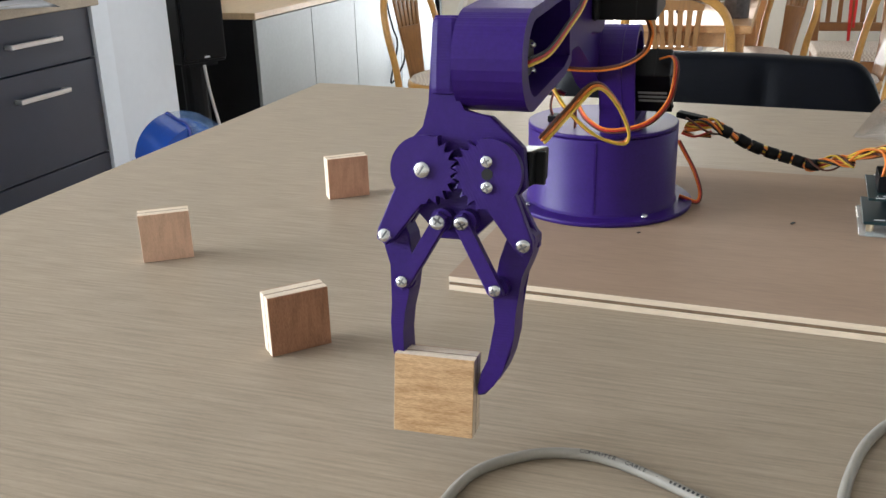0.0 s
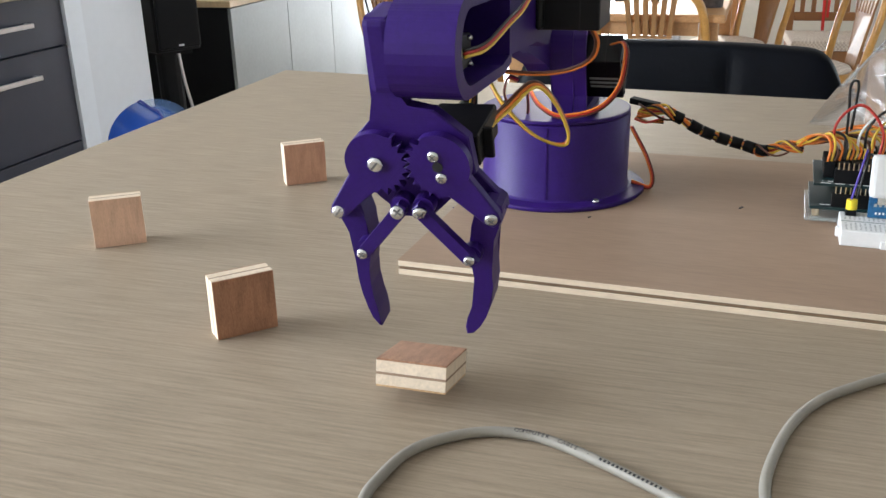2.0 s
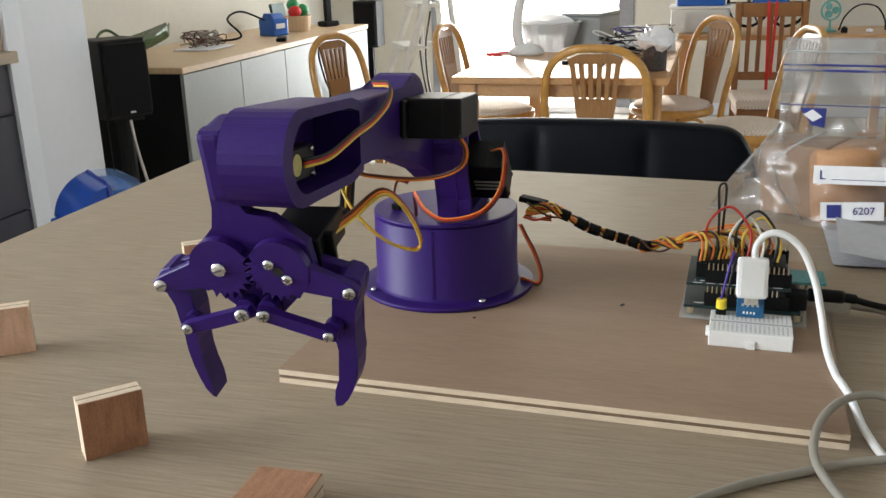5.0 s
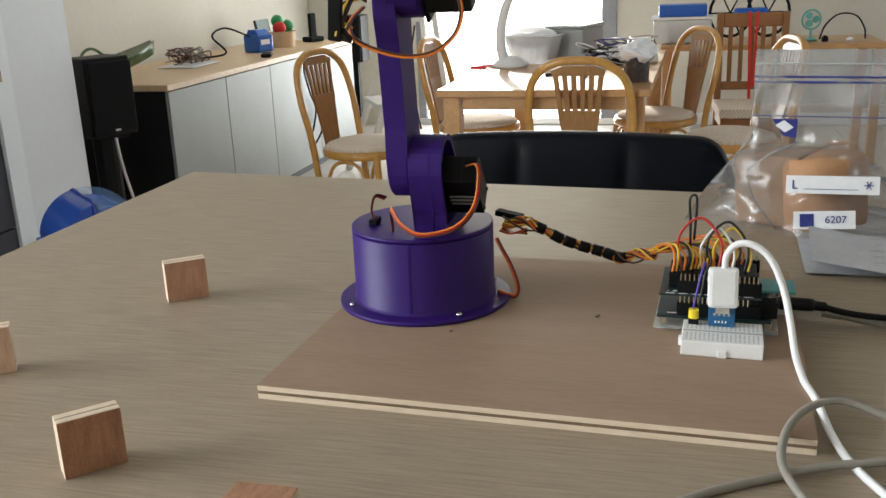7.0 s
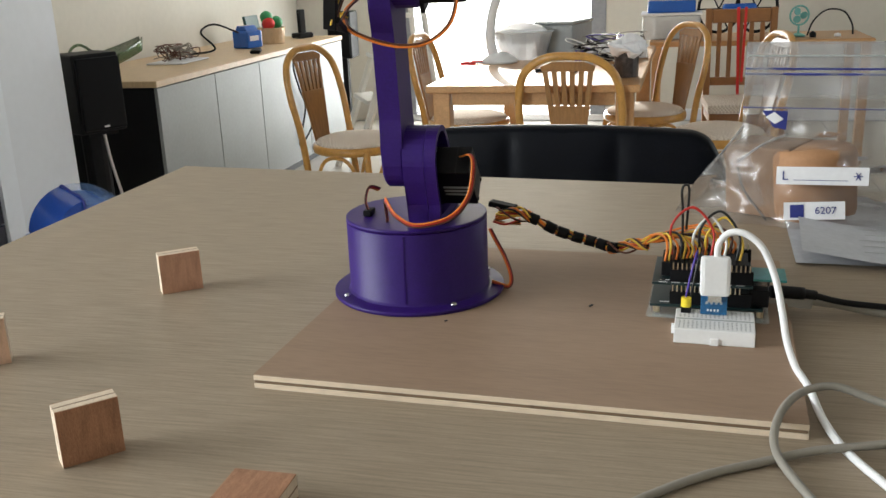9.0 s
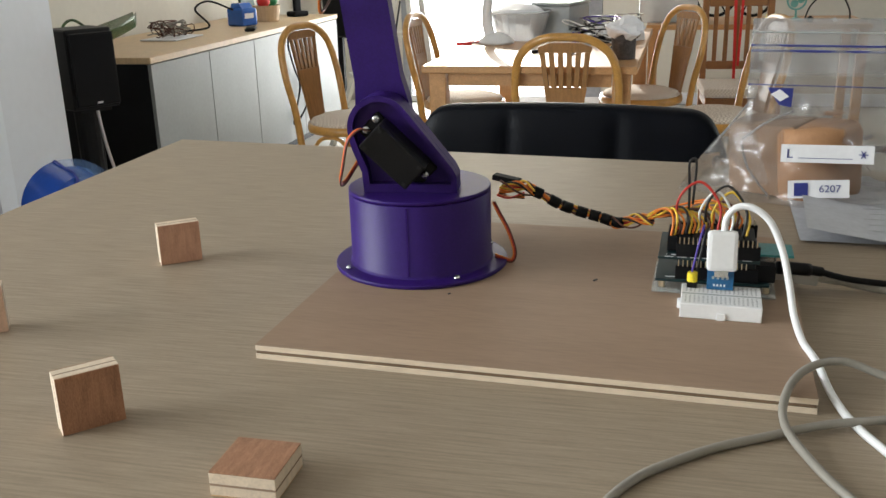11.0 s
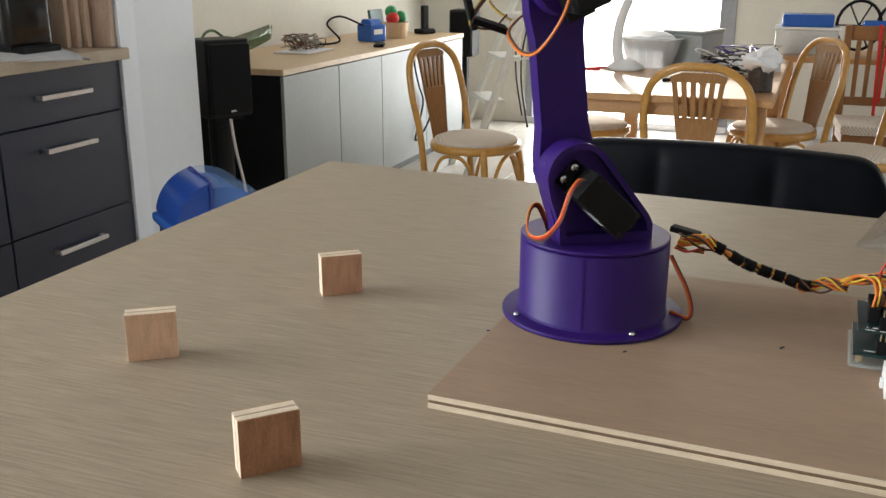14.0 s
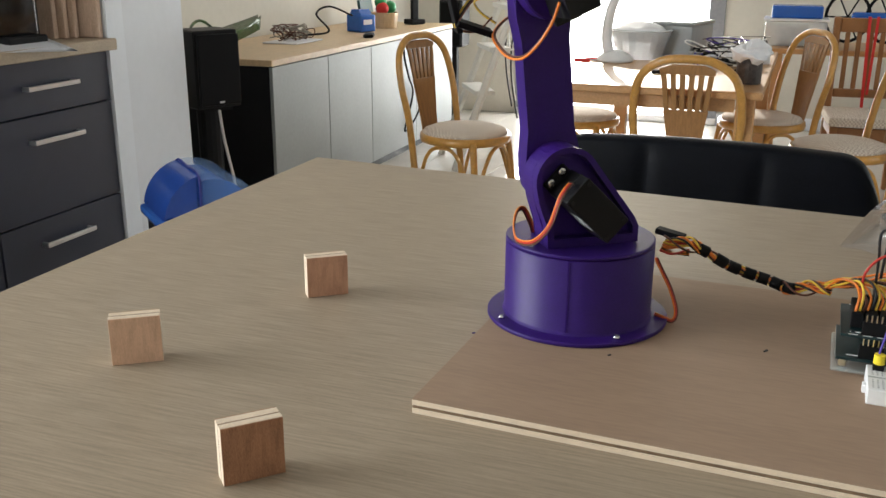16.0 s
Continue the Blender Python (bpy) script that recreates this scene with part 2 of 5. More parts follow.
def add_cyl(bm, r0, r1, h, m, n=24, caps=True):
    bmesh.ops.create_cone(bm, cap_ends=caps, segments=n, radius1=r0, radius2=r1, depth=h, matrix=m @ Matrix.Translation((0, 0, h / 2)))
    return bm


def cyl(r0, r1, h, m=Matrix(), n=24):
    return add_cyl(bmesh.new(), r0, r1, h, m, n)


def lathe(profile, n=48):
    """Turns a list of (radius, height) round the z axis."""
    bm = bmesh.new()
    rings = [[bm.verts.new((r * math.cos(2 * math.pi * i / n), r * math.sin(2 * math.pi * i / n), z)) for i in range(n)] if r > 1e-6 else [bm.verts.new((0, 0, z))] for r, z in profile]
    for a, b in zip(rings, rings[1:]):
        for i in range(n):
            j = (i + 1) % n
            if len(a) == 1 and len(b) > 1:
                bm.faces.new((a[0], b[i], b[j]))
            elif len(b) == 1 and len(a) > 1:
                bm.faces.new((a[i], a[j], b[0]))
            elif len(a) > 1:
                bm.faces.new((a[i], a[j], b[j], b[i]))
    return bm


def spline(pts, per=8):
    """A smooth line through the points."""
    p = [Vector(q) for q in pts]
    p = [2 * p[0] - p[1]] + p + [2 * p[-1] - p[-2]]
    out = []
    for i in range(1, len(p) - 2):
        for k in range(per):
            t = k / per
            out.append(0.5 * (2 * p[i] + (p[i + 1] - p[i - 1]) * t + (2 * p[i - 1] - 5 * p[i] + 4 * p[i + 1] - p[i + 2]) * t * t
                              + (3 * p[i] - p[i - 1] - 3 * p[i + 1] + p[i + 2]) * t ** 3))
    out.append(p[-2])
    return out


def add_tube(bm, line, r, n=8, shift=(0, 0), taper=None):
    """A tube along a line; shift moves it sideways in the line's own frame."""
    rings, up = [], Vector((0, 0, 1))
    k = len(line)
    side = None
    for i, p in enumerate(line):
        d = (line[min(i + 1, k - 1)] - line[max(i - 1, 0)]).normalized()
        if side is None:
            side = d.cross(up)
            if side.length < 1e-3:
                side = d.cross(Vector((1, 0, 0)))
        side = (side - d * side.dot(d)).normalized()
        nor = side.cross(d)
        c = p + side * shift[0] + nor * shift[1]
        rr = r if taper is None else r * (1 + (taper - 1) * i / (k - 1))
        rings.append([bm.verts.new(c + (side * math.cos(2 * math.pi * j / n) + nor * math.sin(2 * math.pi * j / n)) * rr) for j in range(n)])
    for a, b in zip(rings, rings[1:]):
        for j in range(n):
            bm.faces.new((a[j], a[(j + 1) % n], b[(j + 1) % n], b[j]))
    bm.faces.new(rings[0][::-1])
    bm.faces.new(rings[-1])
    return bm


def tube(pts, r, n=8, per=8, shift=(0, 0), taper=None):
    return add_tube(bmesh.new(), spline(pts, per) if per else [Vector(p) for p in pts], r, n, shift, taper)


def ribbon(pts, parent, colours=("brown", "red", "orange"), r=0.00065, per=8, name="wire"):
    """A flat servo lead: three wires side by side."""
    for i, c in enumerate(colours):
        part(name, tube(pts, r, 6, per, ((i - (len(colours) - 1) / 2) * r * 1.9, 0)), WIRE[c], parent, c + " wire", smooth=True)


def circle(cx, cy, r, a0, a1, n):
    return [(cx + r * math.cos(radians(a0 + (a1 - a0) * i / n)), cy + r * math.sin(radians(a0 + (a1 - a0) * i / n))) for i in range(n + 1)]


def screw(parent, m, r=0.003, name="screw", slot="cross"):
    """A pan-head screw whose head points along +z of m."""
    s = part(name, lathe([(0, 0.0012), (r * 0.55, 0.0011), (r * 0.9, 0.0007), (r, 0.0), (r, -0.0008), (0, -0.0008)], 16), STEEL, parent, m=m, smooth=True)
    bm = bmesh.new()
    add_box(bm, -r * 0.62, r * 0.62, -r * 0.12, r * 0.12, 0.0007, 0.00135)
    if slot == "cross":
        add_box(bm, -r * 0.12, r * 0.12, -r * 0.62, r * 0.62, 0.0007, 0.00138)
    part("slot", bm, SLOT, s)
    return s


def text_mesh(name, words, size, material, parent, m, label=""):
    cu = bpy.data.curves.new(name, "FONT")
    cu.body, cu.size, cu.extrude = words, size, size * 0.01
    cu.align_x, cu.align_y = "CENTER", "CENTER"
    ob = new(name, cu)
    bpy.context.view_layer.update()
    me = bpy.data.meshes.new_from_object(ob.evaluated_get(bpy.context.evaluated_depsgraph_get()))
    bpy.data.objects.remove(ob)
    me.materials.clear()
    me.materials.append(material)
    o = new(name, me)
    o.parent, o.matrix_basis = parent, m
    return tagged(o, label) if label else o


# ---- the room ----
def structure(name, bm, material, label, m=None):
    return tagged(part(name, bm, material, m=m), label, name.split("_")[0], kind="structure")


XL, XR, YF, YB = -2.75, 3.0, -3.0, 6.9
floor = structure("floor", box(XL - 0.1, XR + 0.1, YF - 0.1, YB + 0.1, FLOOR - 0.12, FLOOR - 0.006), GROUT, "pale ceramic tiled floor of the open living kitchen")
structure("ceiling", box(XL - 0.1, XR + 0.1, YF - 0.1, YB + 0.1, ROOM_TOP, ROOM_TOP + 0.1), CEIL, "plain white painted ceiling of the living kitchen")
def pierced_wall(name, x0, x1, gap, label):
    """A side wall along y with one window opening (y0, y1, z0, z1) through it."""
    y0, y1, z0, z1 = gap
    bm = bmesh.new()
    add_box(bm, x0, x1, YF - 0.1, y0, FLOOR, ROOM_TOP)
    add_box(bm, x0, x1, y1, YB + 0.1, FLOOR, ROOM_TOP)
    add_box(bm, x0, x1, y0, y1, FLOOR, z0)
    add_box(bm, x0, x1, y0, y1, z1, ROOM_TOP)
    return structure(name, bm, WALLPAINT, label)


WEST_GAP, EAST_GAP = (-1.95, 0.05, 0.05, 1.38), (2.7, 4.5, -0.25, 1.15)
pierced_wall("wall_west", XL - 0.12, XL, WEST_GAP, "warm white painted wall behind the long cabinet")
pierced_wall("wall_east", XR, XR + 0.12, EAST_GAP, "warm white painted side wall of the room")
for nm, x, gap in (("window_2", XL - 0.08, WEST_GAP), ("window_3", XR + 0.04, EAST_GAP)):
    w_ = tagged(new(nm), "plain white framed window in the side wall", "window", kind="structure")
    for y in (gap[0] + 0.025, gap[1] - 0.025):
        part("window_frame", box(x, x + 0.04, y - 0.025, y + 0.025, gap[2] + 0.051, gap[3] - 0.051), WHITE, w_)
    for z in (gap[2] + 0.025, gap[3] - 0.025):
        part("window_frame", box(x, x + 0.04, gap[0], gap[1], z - 0.025, z + 0.025), WHITE, w_)
structure("wall_south", box(XL, XR, YF - 0.12, YF, FLOOR, ROOM_TOP), WALLPAINT, "warm white painted wall at the kitchen end")
# the back wall with a wide glazed opening
WX0, WX1, WZ0, WZ1 = -1.84, -0.262, FLOOR + 0.02, 1.25
bm = bmesh.new()
add_box(bm, XL, WX0, YB, YB + 0.12, FLOOR, ROOM_TOP)
add_box(bm, WX1, XR, YB, YB + 0.12, FLOOR, ROOM_TOP)
add_box(bm, WX0, WX1, YB, YB + 0.12, WZ1, ROOM_TOP)
structure("wall_north", bm, WALLPAINT, "warm white back wall with a tall sliding window")
win = tagged(new("window_1"), "tall sliding glass window with grey frame, glaring daylight outside", "window", kind="structure")
for x0, x1 in ((WX0, WX0 + 0.06), (WX1 - 0.114, WX1)):
    part("window_frame", box(x0, x1, YB - 0.02, YB + 0.05, WZ0, WZ1, 0.004), mat("grey_window_frame", (0.3, 0.31, 0.34), 0.4), win)
part("window_sill", box(WX0, WX1, YB - 0.03, YB + 0.1, FLOOR, WZ0 + 0.03, 0.004), ALU, win)
structure("backdrop", box(-4.5, 3.0, 8.6, 8.62, -1.2, 0.38), OUTSIDE, "glaring overexposed daylight outside the window")
structure("baseboard", box(WX1 + 0.002, XR, YB - 0.015, YB - 0.001, FLOOR, FLOOR + 0.09, 0.003), WHITE, "white painted skirting along the back wall")
structure("wall_nib", box(XL + 0.002, -2.15, 2.50, 2.88, FLOOR, ROOM_TOP - 0.002), COLUMN, "cool white painted pillar wall beside the kitchen drawers")
structure("trim", box(-2.75, -2.140, 2.406, 2.498, FLOOR, ROOM_TOP - 0.002), WHITE, "bright white end panel between drawers and pillar")


OLDWOOD = mat("worn_board_wood", (0.62, 0.47, 0.37), 0.6, vary=0.12, scale=14, stretch=(4, 4, 0.7), second=(0.5, 0.36, 0.26))

# ---- kitchen drawers ----
def drawer_unit(y0, y1):
    u = empty("drawer_cabinet", "charcoal kitchen drawer cabinet with long aluminium handles", "cabinet", pose(-2.15, 0, 0), "kitchen drawer cabinets")
    part("body", box(-0.6, -0.022, y0, y1, FLOOR + 0.1, -0.102), DRAWER, u)
    part("plinth", box(-0.56, -0.07, y0, y1, FLOOR, FLOOR + 0.1), BLACK, u)
    for z0, z1, zh in ((-0.281, -0.104, -0.19), (-0.633, -0.284, -0.367), (-0.895, -0.636, -0.72)):
        d = part("drawer_front", box(-0.02, 0, y0 + 0.002, y1 - 0.002, z0 + 0.0015, z1 - 0.0015, 0.0015), DRAWER, u)
        yc = 2.091 + (y0 - 1.80)
        h = bmesh.new()
        add_box(h, 0.022, 0.034, yc - 0.1215, yc + 0.1215, zh - 0.008, zh + 0.008, 0.002)
        for s in (-1, 1):
            add_box(h, 0.0, 0.026, yc + s * 0.113 - 0.006, yc + s * 0.113 + 0.006, zh - 0.007, zh + 0.007, 0.001)
        part("handle", h, ALU, d, "long flat aluminium bar handle")
    return u


drawer_unit(1.80, 2.402)
drawer_unit(1.17, 1.795)
tagged(part("worktop", box(-2.74, -2.10, -0.6, 2.403, -0.099, -0.059, 0.003), WORKTOP), "pale oak kitchen worktop over charcoal drawers", "worktop")
bm = bmesh.new()
tip, near, back, far = Vector((-2.005, 2.09, -0.072)), Vector((-2.13, 1.80, -0.0575)), Vector((-2.45, 1.88, -0.032)), Vector((-2.42, 2.28, -0.032))
sheet = [[bm.verts.new((tip.lerp(near, u / 8)).lerp(far.lerp(back, u / 8), v / 8) + Vector((0, 0, 0.006 * math.sin(math.pi * v / 8)))) for v in range(9)] for u in range(9)]
for u in range(8):
    for v in range(8):
        bm.faces.new((sheet[u][v], sheet[u + 1][v], sheet[u + 1][v + 1], sheet[u][v + 1]))
bmesh.ops.solidify(bm, geom=bm.faces[:], thickness=0.001)
tagged(part("paper_sheet", bm, PAPER, smooth=True), "white sheets of paper hanging over the worktop edge", "paper")
for k, (y, h, x1) in enumerate(((2.285, 0.33, -2.262), (2.315, 0.34, -2.240), (2.345, 0.33, -2.222), (2.385, 0.36, -2.150))):
    tagged(part("cutting_board", box(-0.38, 0, -0.011, 0.011, 0, h, 0.005, 2), OLDWOOD, m=pose(x1, y, -0.058, 0, 0, 0)), "worn wooden cutting board leaning upright on the worktop", "cutting board", "cutting boards")
kettle = empty("coffee_machine", "glossy black coffee machine standing on the worktop", "coffee machine", pose(-2.345, 2.06, -0.058))
part("body", box(-0.13, 0.13, -0.11, 0.11, 0, 0.3, 0.03, 3), mat("gloss_black_plastic", (0.008, 0.008, 0.009), 0.12), kettle, smooth=True)
part("drip_tray", box(0.05, 0.17, -0.09, 0.09, 0, 0.03, 0.006), BLACK, kettle)
part("spout", box(0.10, 0.16, -0.03, 0.03, 0.18, 0.24, 0.01, 2), ALU, kettle)

# ---- blue bin behind the table ----
bin_ = empty("dustbin", "blue plastic roll-top dustbin with a clear blue lid", "dustbin", pose(-1.52, 2.01, FLOOR, 0, 0, 50))
part("body", box(-0.15, 0.15, -0.12, 0.12, 0, 0.455, 0.02, 2), BLACK, bin_)
part("rim", box(-0.165, 0.152, -0.135, 0.135, 0.437, 0.467, 0.01, 2), BLUE, bin_)
arc = [(-0.152, 0.468)] + circle(0.0, 0.452, 0.152, 172, 104, 22) + [(-0.037, 0.468)]
part("hood", prism(arc, -0.13, 0.13, "y", 0.012), mat("dark_blue_plastic", (0.012, 0.055, 0.30), 0.2, vary=0.06), bin_, "opaque dark blue end of the hood")
arc = [(-0.034, 0.468)] + circle(0.0, 0.452, 0.128, 104, 8, 28) + [(0.124, 0.468)]
part("inner_hood", prism(arc, -0.116, 0.116, "y", 0.008), BLUE, bin_, "bright blue inner hood")
arc = [(-0.034, 0.469)] + circle(0.0, 0.452, 0.150, 103, 7, 32) + [(0.146, 0.469)]
part("lid", prism(arc, -0.127, 0.127, "y", 0.010), BLUECLEAR, bin_, "clear blue rolling lid with a glossy glare")
part("lid_edge", tube([(-0.038, -0.128, 0.47), (-0.038, -0.129, 0.596), (-0.037, 0, 0.602), (-0.038, 0.129, 0.596), (-0.038, 0.128, 0.47)], 0.004, 6, 3), INK_BLUE, bin_, "dark edge where the lid slides in")

# ---- long cabinet along the wall ----
SBZ = -0.234
sb = empty("sideboard", "long low cabinet with silver-grey doors and a beech top", "cabinet", pose(0, 0, 0))
part("carcass", box(-2.72, -2.055, 3.385, 5.9, FLOOR + 0.06, SBZ - 0.032), BLACKWOOD, sb, "matt black cabinet carcass")
part("plinth", box(-2.70, -2.09, 3.42, 5.88, FLOOR, FLOOR + 0.06), BLACKWOOD, sb)
part("top", box(-2.745, -2.03, 3.375, 5.91, SBZ - 0.03, SBZ, 0.003), CABTOP, sb, "light beech veneered top")
for y0, y1 in ((3.386, 3.955), (3.96, 4.50), (4.505, 5.20), (5.205, 5.898)):
    part("door", box(-2.054, -2.036, y0, y1, FLOOR + 0.062, SBZ - 0.034, 0.002), GREYDOOR, sb)

sp = empty("loudspeaker", "black box loudspeaker on a slim dark stand", "loudspeaker", pose(-2.19, 3.1, 0, 0, 0, -28))
part("cabinet", box(-0.10, 0.085, -0.105, 0.105, -0.41, -0.078, 0.006), BLACKWOOD, sp)
part("grille", box(0.086, 0.108, -0.098, 0.098, -0.395, -0.093, 0.010, 2), BLACK, sp)
part("badge", box(0.1085, 0.1095, -0.012, 0.012, -0.385, -0.377), ALU, sp)
part("stand_top", box(-0.07, 0.07, -0.07, 0.07, -0.425, -0.4105), BLACK, sp)
part("stand_pole", cyl(0.05, 0.055, 0.56, pose(-0.02, 0, -0.985), 16), BLACKWOOD, sp)
part("stand_foot", box(-0.13, 0.13, -0.13, 0.13, FLOOR, FLOOR + 0.016, 0.004), BLACK, sp)
part("cable", tube([(0.075, 0.0, -0.42), (0.085, 0.01, -0.55), (0.10, 0.04, -0.75), (0.11, 0.06, -0.97)], 0.007, 8), ALU, sp, "silver cable hanging from the box")
sp2 = empty("wall_loudspeaker", "black loudspeaker on a pole at the end of the cabinet", "loudspeaker", pose(-2.155, 6.28, 0, 0, 0, 4))
part("cabinet", box(-0.088, 0.088, -0.10, 0.12, -0.425, -0.09, 0.006), BLACKWOOD, sp2)
part("grille", box(-0.08, 0.08, -0.115, -0.101, -0.415, -0.10, 0.006), BLACK, sp2)
part("stand_pole", box(-0.03, 0.03, -0.03, 0.03, FLOOR, -0.426), BLACKWOOD, sp2)

# things on the long cabinet
dish = empty("glass_dish", "green glass leaf-shaped dish lying on the cabinet", "dish", pose(-2.42, 3.62, SBZ + 0.002, 0, 0, 60))
bm = bmesh.new()
nu, nv = 14, 8
grid = [[bm.verts.new(((u / nu - 0.5) * 0.38, (v / nv - 0.5) * 0.2 * math.sin(math.pi * (0.1 + 0.85 * u / nu)), 0.01 + 0.10 * abs(v / nv - 0.5) ** 1.5 * 2 + 0.09 * (u / nu) ** 2)) for v in range(nv + 1)] for u in range(nu + 1)]
for u in range(nu):
    for v in range(nv):
        bm.faces.new((grid[u][v], grid[u + 1][v], grid[u + 1][v + 1], grid[u][v + 1]))
bmesh.ops.solidify(bm, geom=bm.faces[:], thickness=0.006)
part("bowl", bm, GREENGLASS, dish, smooth=True)
part("handle", tube([(-0.19, 0, 0.02), (-0.17, 0.03, 0.12), (-0.1, 0.06, 0.15), (-0.02, 0.07, 0.1)], 0.007, 8), GREENGLASS, dish, smooth=True)
random.seed(4)
tray = empty("wire_tangle", "tangle of brown wires and parts heaped on a white tray", "electronics", pose(-2.38, 4.2, SBZ + 0.002))
part("tray", box(-0.10, 0.11, -0.14, 0.17, 0, 0.008, 0.003), PAPER, tray)
for k in range(16):
    pts = [(random.uniform(-0.1, 0.1), random.uniform(-0.16, 0.2), 0.02)]
    for j in range(4):
        pts.append((random.uniform(-0.11, 0.11), random.uniform(-0.16, 0.2), random.uniform(0.016, 0.12)))
    part("wire", tube([(0.75 * x, 0.6 * y, z * 0.8) for x, y, z in pts], 0.0028, 6, 5), WIRE[("brown", "grey", "grey", "brown")[k % 4]], tray)
iron = empty("soldering_station", "blue soldering station with a white label", "soldering station", pose(-2.32, 5.0, SBZ + 0.002, 0, 0, -20))
part("body", box(-0.07, 0.06, -0.065, 0.065, 0, 0.105, 0.012, 2), BLUE, iron)
part("top", prism([(-0.06, 0.1), (0.05, 0.1), (0.02, 0.135), (-0.04, 0.135)], -0.05, 0.05, "y", 0.004), BLUE, iron)
part("label", box(0.0603, 0.0615, -0.045, 0.03, 0.045, 0.075), PAPER, iron, "white label")
part("cable", tube([(0, -0.08, 0.1), (-0.02, -0.25, 0.16), (-0.02, -0.36, 0.12), (0.02, -0.3, 0.02), (0.0, -0.5, 0.006)], 0.006), BLACK, iron, smooth=True)
caddy = empty("ball_basket", "small straw basket holding bright coloured balls", "basket", pose(-2.3, 5.32, SBZ + 0.002))
part("basket", lathe([(0, 0), (0.075, 0), (0.09, 0.1), (0.084, 0.1), (0.07, 0.008), (0, 0.008)], 20), CABTOP, caddy)
for x, y, z, m_ in ((0, -0.04, 0.125, RED), (0.02, 0.04, 0.13, GREEN), (-0.03, 0.02, 0.12, BLUE), (-0.02, -0.02, 0.165, GREEN)):
    b_ = bmesh.new()
    bmesh.ops.create_icosphere(b_, subdivisions=2, radius=0.042, matrix=pose(x, y, z))
    part("ball", b_, m_, caddy, smooth=True)
tagged(part("picture_frame", box(-0.01, 0.01, -0.1, 0.1, 0, 0.17, 0.003), mat("dark_green_frame", (0.01, 0.06, 0.05), 0.3), m=pose(-2.5, 5.5, SBZ + 0.002, 0, -10, 0)), "dark green framed panel leaning on the wall", "frame")
ph = empty("cordless_phone", "black cordless phone upright in its cradle", "phone", pose(-2.25, 5.72, SBZ + 0.002, 0, 0, -30))
part("cradle", box(-0.05, 0.05, -0.06, 0.06, 0, 0.035, 0.012, 2), BLACK, ph)
part("handset", box(-0.016, 0.014, -0.026, 0.026, 0.02, 0.19, 0.008, 2), BLACK, ph)
tagged(part("remote_control", box(-0.03, 0.03, -0.07, 0.07, 0, 0.02, 0.006), BLACK, m=pose(-2.12, 4.66, SBZ + 0.002, 0, 0, 20)), "small black remote control on the cabinet top", "remote control")
tagged(part("loose_lead", tube([(-2.03, 5.0, SBZ - 0.04), (-2.02, 4.96, -0.36), (-2.015, 5.02, -0.5), (-2.02, 5.1, -0.62), (-2.015, 4.95, -0.83), (-2.0, 5.16, -0.72), (-2.02, 5.2, -0.5)], 0.006), BLACK, smooth=True), "black power lead hanging down the cabinet doors", "cable")


# ---- bentwood chairs ----
def bentwood_chair(m, label):
    """Seat height 0.45 m; the back stands at -y, the sitter looks to +y."""
    c = empty("bentwood_chair", label, "chair", m, "bentwood dining chairs")
    part("cushion", lathe([(0, 0.468), (0.15, 0.466), (0.193, 0.452), (0.2, 0.44), (0.195, 0.43), (0, 0.43)], 32), CUSHION, c, "beige checked cushion", smooth=True)
    part("seat_ring", lathe([(0.175, 0.40), (0.212, 0.40), (0.216, 0.415), (0.212, 0.436), (0.175, 0.436), (0.175, 0.40)], 32), RATTAN, c, smooth=True)
    hoop = [(-0.19, -0.13, 0.02), (-0.192, -0.16, 0.3), (-0.196, -0.185, 0.5), (-0.205, -0.22, 0.66), (-0.18, -0.25, 0.79), (-0.1, -0.266, 0.856), (0, -0.27, 0.868),
            (0.1, -0.266, 0.856), (0.18, -0.25, 0.79), (0.205, -0.22, 0.66), (0.196, -0.185, 0.5), (0.192, -0.16, 0.3), (0.19, -0.13, 0.02)]
    part("back_hoop", tube(hoop, 0.0165, 10, 6), RATTAN, c, smooth=True)
    s = part("back_splat", prism([(-0.056, 0.43), (0.056, 0.43), (0.062, 0.52), (0.074, 0.62), (0.085, 0.68), (-0.085, 0.68), (-0.074, 0.62), (-0.062, 0.52)], -0.006, 0.006, "y", 0.002), SPLAT, c, m=pose(0, -0.135, 0.0, 9, 0, 0))
    for k in range(6):
        x = -0.0725 + 0.029 * k
        part("slat", prism([(x - 0.0095, 0.6803), (x + 0.0095, 0.6803), (x * 1.22 + 0.010, 0.8197), (x * 1.22 - 0.010, 0.8197)], -0.005, 0.005, "y", 0.001), SPLAT, s)
    part("top_splat", prism([(-0.102, 0.82), (0.102, 0.82), (0.106, 0.84), (0.06, 0.858), (-0.06, 0.858), (-0.106, 0.84)], -0.006, 0.006, "y", 0.002), SPLAT, s)
    for x in (-1, 1):
        part("leg", tube([(x * 0.15, 0.14, 0.42), (x * 0.165, 0.165, 0.2), (x * 0.175, 0.18, 0.0)], 0.017, 10, 4, taper=0.8), RATTAN, c, smooth=True)
        part("brace", tube([(x * 0.17, 0.16, 0.16), (x * 0.185, 0.08, 0.35), (x * 0.19, 0.0, 0.39), (x * 0.195, -0.08, 0.35), (x * 0.195, -0.14, 0.16)], 0.009, 8, 5), RATTAN, c, smooth=True)
    part("brace", tube([(-0.16, 0.165, 0.16), (-0.08, 0.18, 0.34), (0, 0.185, 0.39), (0.08, 0.18, 0.34), (0.16, 0.165, 0.16)], 0.009, 8, 5), RATTAN, c, smooth=True)
    return c


